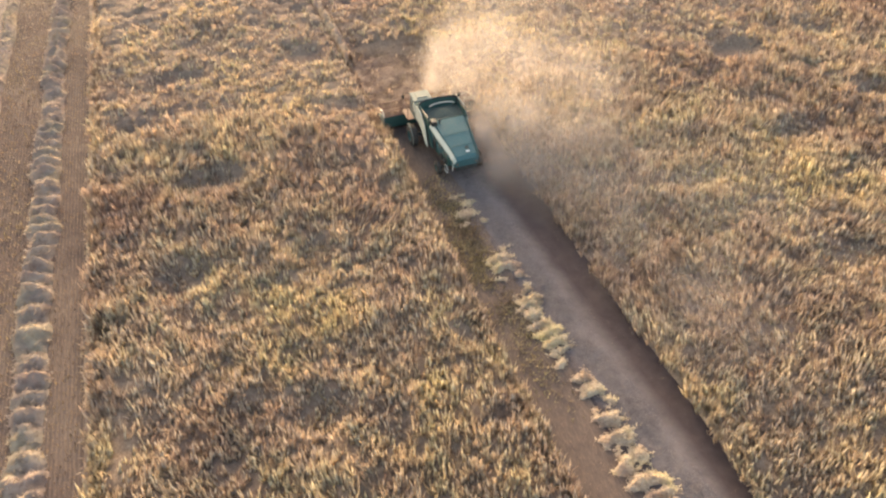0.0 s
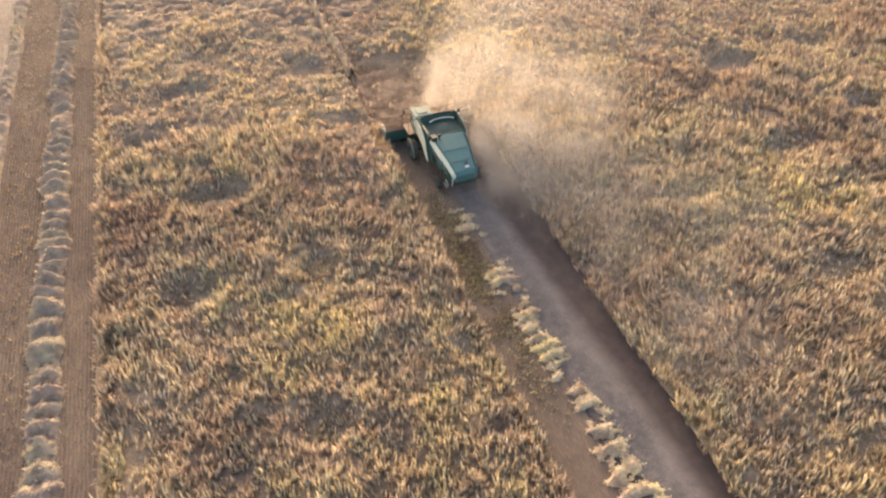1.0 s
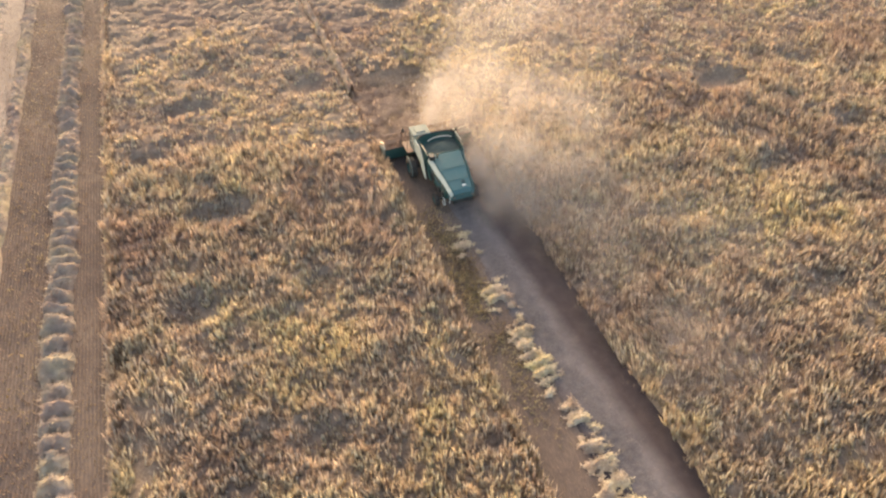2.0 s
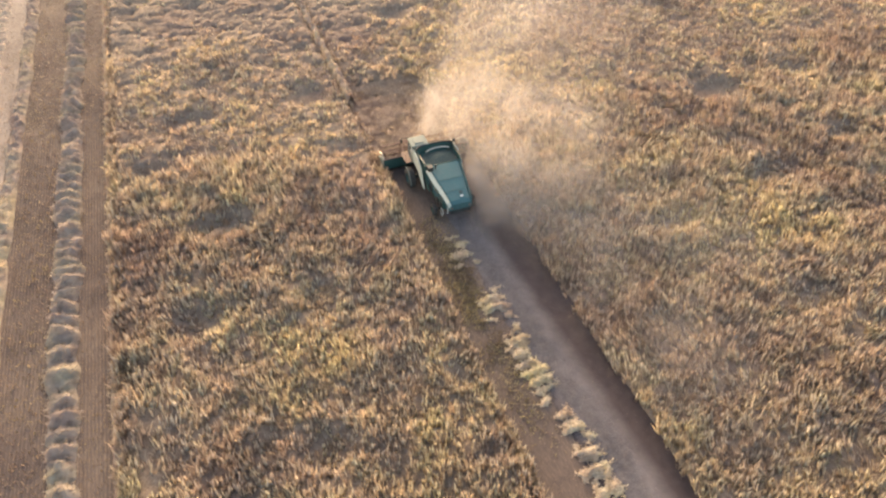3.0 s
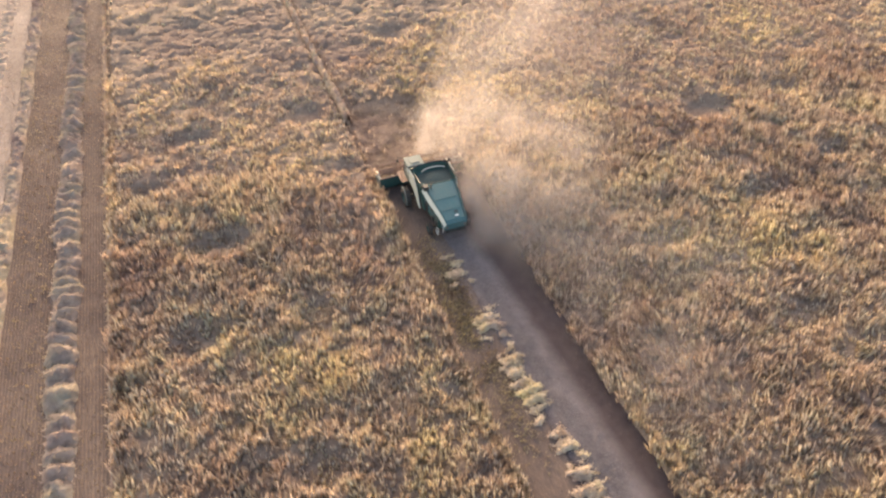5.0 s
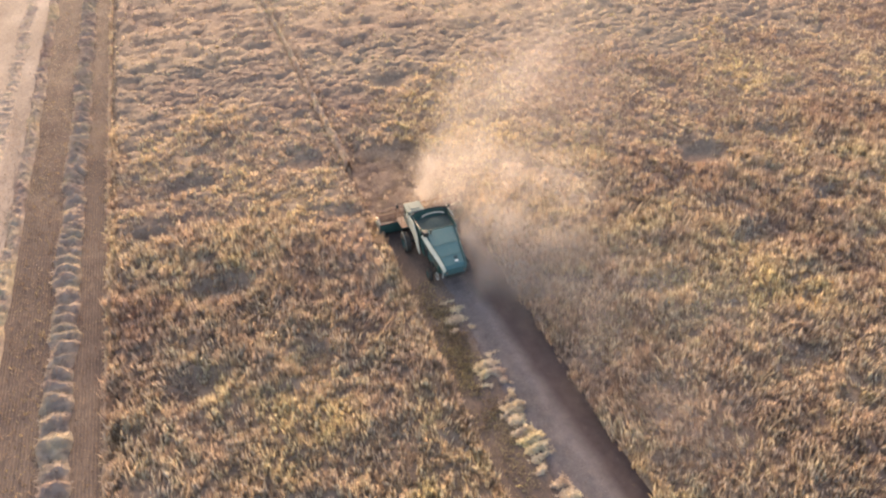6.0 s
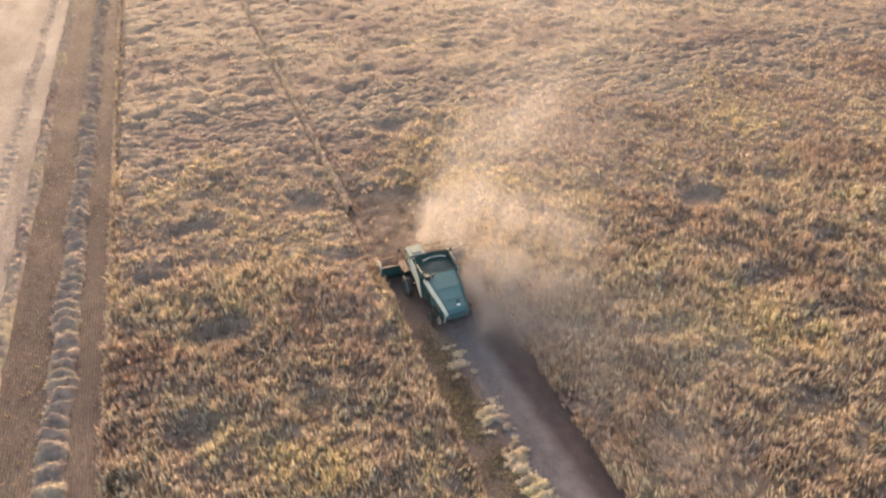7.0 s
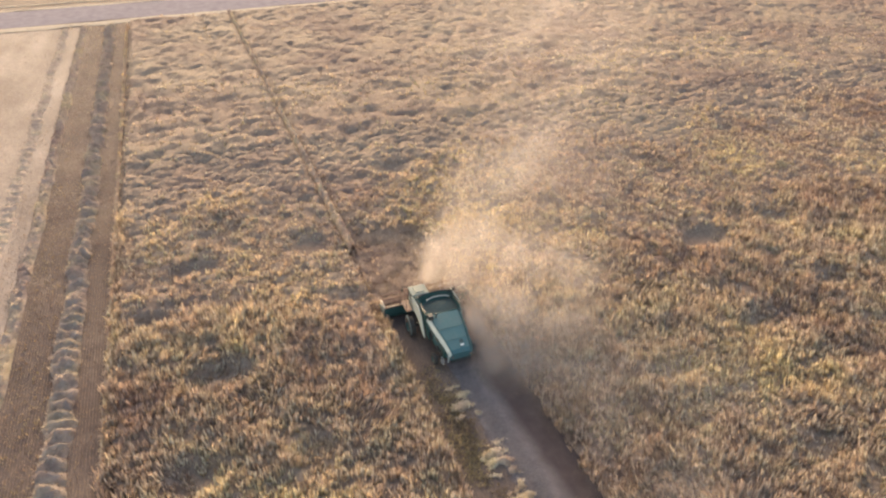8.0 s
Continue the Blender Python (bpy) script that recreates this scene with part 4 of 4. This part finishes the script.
    bm = pipe(bmesh.new(), [(-0.78, -5.75, 2.85), (-0.78, -5.75, 3.2), (-0.78, -5.95, 3.32)], 0.06, 10)
    part("exhaust_pipe", bm, BLACK, root, "sooty exhaust pipe")

    # cab, on the left-hand half of the front
    cx0, cx1, cy0, cy1 = -1.74, -0.40, -3.08, -1.92
    bm = bmesh.new()
    box(bm, ((cx0 + cx1) / 2, (cy0 + cy1) / 2, 1.72), (cx1 - cx0, cy1 - cy0, 0.12), bevel=0.02)
    for x in (cx0 + 0.04, cx1 - 0.04):
        for y in (cy0 + 0.04, cy1 - 0.04):
            box(bm, (x, y, 2.5), (0.07, 0.07, 1.5), bevel=0.012)
    box(bm, (cx0 + 0.04, (cy0 + cy1) / 2, 1.98), (0.04, cy1 - cy0 - 0.15, 0.45))
    box(bm, (cx1 - 0.04, (cy0 + cy1) / 2, 1.98), (0.04, cy1 - cy0 - 0.15, 0.45))
    box(bm, ((cx0 + cx1) / 2, cy0 + 0.04, 2.1), (cx1 - cx0 - 0.15, 0.04, 0.7))
    box(bm, ((cx0 + cx1) / 2, cy1 - 0.04, 1.9), (cx1 - cx0 - 0.15, 0.04, 0.3))
    cab = part("cab", bm, PALE, root, "pale grey-green cab frame")
    bm = bmesh.new()
    box(bm, ((cx0 + cx1) / 2, (cy0 + cy1) / 2 + 0.02, 3.24), (cx1 - cx0 + 0.10, cy1 - cy0 + 0.14, 0.15), bevel=0.07)
    box(bm, ((cx0 + cx1) / 2, (cy0 + cy1) / 2 + 0.02, 3.33), (0.8, 0.7, 0.07), bevel=0.03)
    part("roof", bm, PALE, cab, "pale sun-bleached cab roof")
    for name, c, s in (("windscreen", ((cx0 + cx1) / 2, cy1 - 0.03, 2.65), (1.2, 0.012, 1.1)), ("window", (cx0 + 0.03, (cy0 + cy1) / 2, 2.7), (0.012, 1.1, 0.95)),
                       ("window", (cx1 - 0.03, (cy0 + cy1) / 2, 2.7), (0.012, 1.1, 0.95)), ("rear_window", ((cx0 + cx1) / 2, cy0 + 0.03, 2.85), (1.2, 0.012, 0.7))):
        part(name, box(bmesh.new(), c, s), GLASS, cab, "dusty cab glass")
    bm = bmesh.new()
    box(bm, (-1.02, -2.5, 2.05), (0.5, 0.5, 0.12), bevel=0.04)
    box(bm, (-1.02, -2.74, 2.4), (0.48, 0.1, 0.6), bevel=0.04)
    part("driver_seat", bm, BLACK, cab, "empty black driver's seat")

    # platform, ladder and rails in red-brown primer
    bm = bmesh.new()
    box(bm, (-2.0, -2.2, 1.68), (0.55, 1.5, 0.05), bevel=0.01)
    part("platform", bm, RED_BROWN, root, "red-brown chequer-plate step")
    bm = bmesh.new()
    for x in (-2.35, -1.95):
        pipe(bm, [(x - 0.15, -1.35, 0.5), (x, -1.45, 1.7), (x, -1.5, 2.75)], 0.03)
    for k in range(5):
        z = 0.6 + k * 0.26
        tube(bm, (-2.46 + k * 0.025, -1.37, z), (-2.06 + k * 0.025, -1.37, z), 0.022, 6)
    part("ladder", bm, RED_BROWN, root, "red-brown ladder with handrails")
    bm = bmesh.new()
    pipe(bm, [(-2.25, -1.5, 1.7), (-2.25, -1.5, 2.7), (-2.25, -2.9, 2.65), (-2.25, -2.9, 1.7)], 0.025)
    tube(bm, (-2.25, -1.5, 2.2), (-2.25, -2.9, 2.2), 0.02, 6)
    part("handrail", bm, RED_BROWN, root, "red-brown tube handrail")
    bm = bmesh.new()
    pipe(bm, [(-1.7, -1.7, 3.15), (-2.15, -1.45, 3.15), (-2.15, -1.45, 2.85)], 0.02)
    box(bm, (-2.15, -1.43, 2.75), (0.2, 0.05, 0.36), bevel=0.015)
    part("mirror", bm, BLACK, root, "black side mirror")
    # right-hand post with lamps, and a thin rod pointing outwards
    bm = bmesh.new()
    pipe(bm, [(1.46, -3.4, 2.4), (1.46, -3.4, 3.3)], 0.05)
    box(bm, (1.28, -3.36, 3.28), (0.22, 0.14, 0.24), bevel=0.03)
    box(bm, (1.66, -3.36, 3.33), (0.22, 0.14, 0.28), bevel=0.03)
    part("lamp_post", bm, BLACK, root, "dark post with two work lamps")
    bm = tube(bmesh.new(), (1.5, -3.36, 3.25), (2.55, -2.95, 3.15), 0.03, 8)
    part("marker_rod", bm, BARE, root, "thin bent marker rod")
    bm = bmesh.new()
    loft(bm, [[(1.35, -3.4, 2.2), (1.85, -3.4, 2.2), (1.85, -3.4, 2.7), (1.35, -3.4, 2.7)], [(1.2, -3.0, 2.3), (1.5, -3.0, 2.3), (1.5, -3.0, 2.9), (1.2, -3.0, 2.9)]])
    part("auger_elbow", bm, DARK_TEAL, root, "dark green unloading elbow")

    # feeder house
    bm = bmesh.new()
    loft(bm, [[(-0.65, -1.45, 0.25), (0.65, -1.45, 0.25), (0.65, -1.45, 0.95), (-0.65, -1.45, 0.95)],
              [(-0.6, -3.3, 1.1), (0.6, -3.3, 1.1), (0.6, -3.3, 1.95), (-0.6, -3.3, 1.95)]])
    soften(bm, 0.03)
    part("feeder_house", bm, DARK_TEAL, root, "dark green feeder house")

    # header
    W = 3.72
    bm = bmesh.new()
    profile = [(0.0, 0.10), (-0.55, 0.14), (-1.15, 0.16), (-1.38, 0.30), (-1.46, 1.28), (-1.52, 1.28), (-1.46, 0.26), (-1.2, 0.08), (-0.55, 0.08), (0.0, 0.06)]
    plate(bm, profile, -W, W)
    header = part("header", bm, DARK_TEAL, root, "wide dark teal grain header")
    bm = bmesh.new()
    tube(bm, (-W, -1.5, 1.31), (W, -1.5, 1.31), 0.06, 10)
    part("back_beam", bm, RED_BROWN, header, "red-brown top beam of the header")
    for s in (-1, 1):
        bm = plate(bmesh.new(), [(-1.6, 0.1), (-1.6, 1.36), (-1.2, 1.36), (-0.3, 0.95), (0.75, 0.12), (0.7, 0.05), (-0.3, 0.05)], s * W, s * (W + 0.07))
        soften(bm, 0.01)
        part("crop_divider", bm, PALE, header, "pale pointed crop divider")
    bm = tube(bmesh.new(), (-W + 0.05, -0.95, 0.52), (W - 0.05, -0.95, 0.52), 0.17, 16)
    auger = part("feed_auger", bm, RED_BROWN, header, "rusty feed auger")
    bm = bmesh.new()
    for s in (-1, 1):
        last = None
        for i in range(150):
            x, a = s * (W - 0.1 - i * 0.022), s * i * 0.3
            inner = bm.verts.new((x, -0.95 + 0.16 * math.cos(a), 0.52 + 0.16 * math.sin(a)))
            outer = bm.verts.new((x, -0.95 + 0.3 * math.cos(a), 0.52 + 0.3 * math.sin(a)))
            if last:
                bm.faces.new((last[0], last[1], outer, inner))
            last = (inner, outer)
    bmesh.ops.solidify(bm, geom=bm.faces[:], thickness=0.01)
    part("flighting", bm, BARE, auger, "worn steel auger flighting")
    bm = bmesh.new()
    box(bm, (0, 0.03, 0.09), (2 * W, 0.08, 0.03))
    for i in range(74):
        box(bm, (-W + 0.05 + i * 0.1008, 0.1, 0.09), (0.03, 0.1, 0.025))
    part("knife_bar", bm, BARE, header, "steel knife bar with fingers")
    ry, rz, rr = -0.40, 1.32, 0.58
    bm = tube(bmesh.new(), (-W + 0.1, ry, rz), (W - 0.1, ry, rz), 0.06, 10)
    reel = part("reel", bm, RED_BROWN, header, "red-brown reel shaft")
    for i in range(5):
        a = 2 * math.pi * i / 5 + 0.35
        y, z = ry + rr * math.cos(a), rz + rr * math.sin(a)
        bm = bmesh.new()
        box(bm, (0, y, z), (2 * W - 0.2, 0.05, 0.09), math.degrees(a), bevel=0.008)
        for k in range(36):
            tube(bm, (-W + 0.2 + k * 0.203, y, z), (-W + 0.2 + k * 0.203, y - 0.03, z - 0.2), 0.008, 4)
        part("reel_bat", bm, RED_BROWN, reel, "red-brown wooden reel bat with tines")
    for x in (-W + 0.15, -1.25, 1.25, W - 0.15):
        bm = bmesh.new()
        for i in range(5):
            a = 2 * math.pi * i / 5 + 0.35
            tube(bm, (x, ry, rz), (x, ry + rr * math.cos(a), rz + rr * math.sin(a)), 0.022, 6)
        part("reel_spider", bm, RED_BROWN, reel)
    for s in (-1, 1):
        bm = pipe(bmesh.new(), [(s * (W - 0.02), -1.5, 1.32), (s * (W - 0.02), -0.95, 1.58), (s * (W - 0.02), ry, rz)], 0.045)
        part("reel_arm", bm, BARE, header, "worn reel arm")

    # wheels, axles and mudguards
    for s in (-1, 1):
        wheel(root, s * 2.2, -3.75, 0.82, 0.5, 18, s)
        wheel(root, s * 1.6, -7.7, 0.5, 0.32, 14, s)
        if s > 0:
            continue
        bm = bmesh.new()
        for i in range(9):
            a = radians(75 + i * 13)
            y, z = -3.75 + 0.98 * math.cos(a), 0.82 + 0.98 * math.sin(a)
            box(bm, (s * 2.46, y, z), (0.06, 0.25, 0.03), math.degrees(a) - 90)
        part("mudguard", bm, PALE, root, "narrow pale mudguard strip")
    bm = bmesh.new()
    tube(bm, (-1.75, -3.75, 0.82), (1.75, -3.75, 0.82), 0.16, 12)
    part("front_axle", bm, BLACK, root, "black front axle")
    bm = bmesh.new()
    tube(bm, (-1.3, -7.7, 0.52), (1.3, -7.7, 0.52), 0.1, 10)
    box(bm, (0, -7.7, 0.85), (0.5, 0.35, 0.75), bevel=0.03)
    part("rear_axle", bm, BLACK, root, "black steering axle")
    bm = bmesh.new()
    ring = [(-1.32, -8.65 + 0.3 * math.cos(a), 1.0 + 0.3 * math.sin(a)) for a in np.linspace(0.3, 2 * math.pi - 0.3, 15)]
    pipe(bm, ring, 0.02, 6)
    pipe(bm, [(-0.95, -9.0, 1.8), (-1.0, -9.05, 1.05)], 0.03, 6)
    part("hose_loop", bm, WHITE, root, "pale looped hose at the rear corner")

    root.matrix_world = pose(HARVEST[0], HARVEST[1], 0.0, 0, 0, -math.degrees(CUT_AZ))


build_combine()


# ---------------------------------------------------------------- the far road
def strip(name, v0, v1, u0, u1, z, material, seed, uneven=0.6):
    """A long flat strip along the road's line, with wavering edges."""
    us = np.arange(u0, u1, 1.5)
    vs = np.linspace(0, 1, 9)
    gu, gv = np.meshgrid(us, vs)
    lo = v0 + (value_noise(gu / 5.0, gu * 0, seed) - 0.5) * uneven
    hi = v1 + (value_noise(gu / 5.0, gu * 0 + 9, seed) - 0.5) * uneven
    v = lo + (hi - lo) * gv
    s, c = math.sin(ROAD_AZ), math.cos(ROAD_AZ)
    x, y = ROAD_A[0] + gu * s - v * c, ROAD_A[1] + gu * c + v * s
    crown = z + 0.05 * np.sin(gv * math.pi) + (fbm(gu, v, 1.5, 2, seed) - 0.5) * 0.05
    idx = np.arange(gu.size).reshape(gu.shape)
    quads = np.stack([idx[:-1, :-1], idx[:-1, 1:], idx[1:, 1:], idx[1:, :-1]], -1).reshape(-1, 4)
    return new(name, mesh_np(name, np.stack([x.ravel(), y.ravel(), crown.ravel()], 1), quads, material))


ROAD = plain_material("dirt_road", (0.165, 0.142, 0.148), (0.225, 0.196, 0.198), 0.6, 1.0, 0.0, 0.0, 0.3)
VERGE = plain_material("dusty_verge", (0.26, 0.215, 0.165), (0.36, 0.305, 0.24), 0.8, 1.0, 0.0, 0.0, 0.3)
tagged(strip("road", 1.5, 14.0, -120, 160, 0.09, ROAD, 4), "grey beaten field road beyond the crop", "road", kind="structure")
tagged(strip("road_verge", -1.5, 1.3, -120, 160, 0.08, VERGE, 6, 1.2), "pale dusty verge of the field road", "verge", kind="structure")
for a, b, sd in ((14.2, 15.6, 12), (18.5, 19.6, 13)):
    tagged(strip("road_verge", a, b, -120, 160, 0.085, VERGE, sd, 0.9), "pale dusty rut along the field road", "verge", kind="structure")
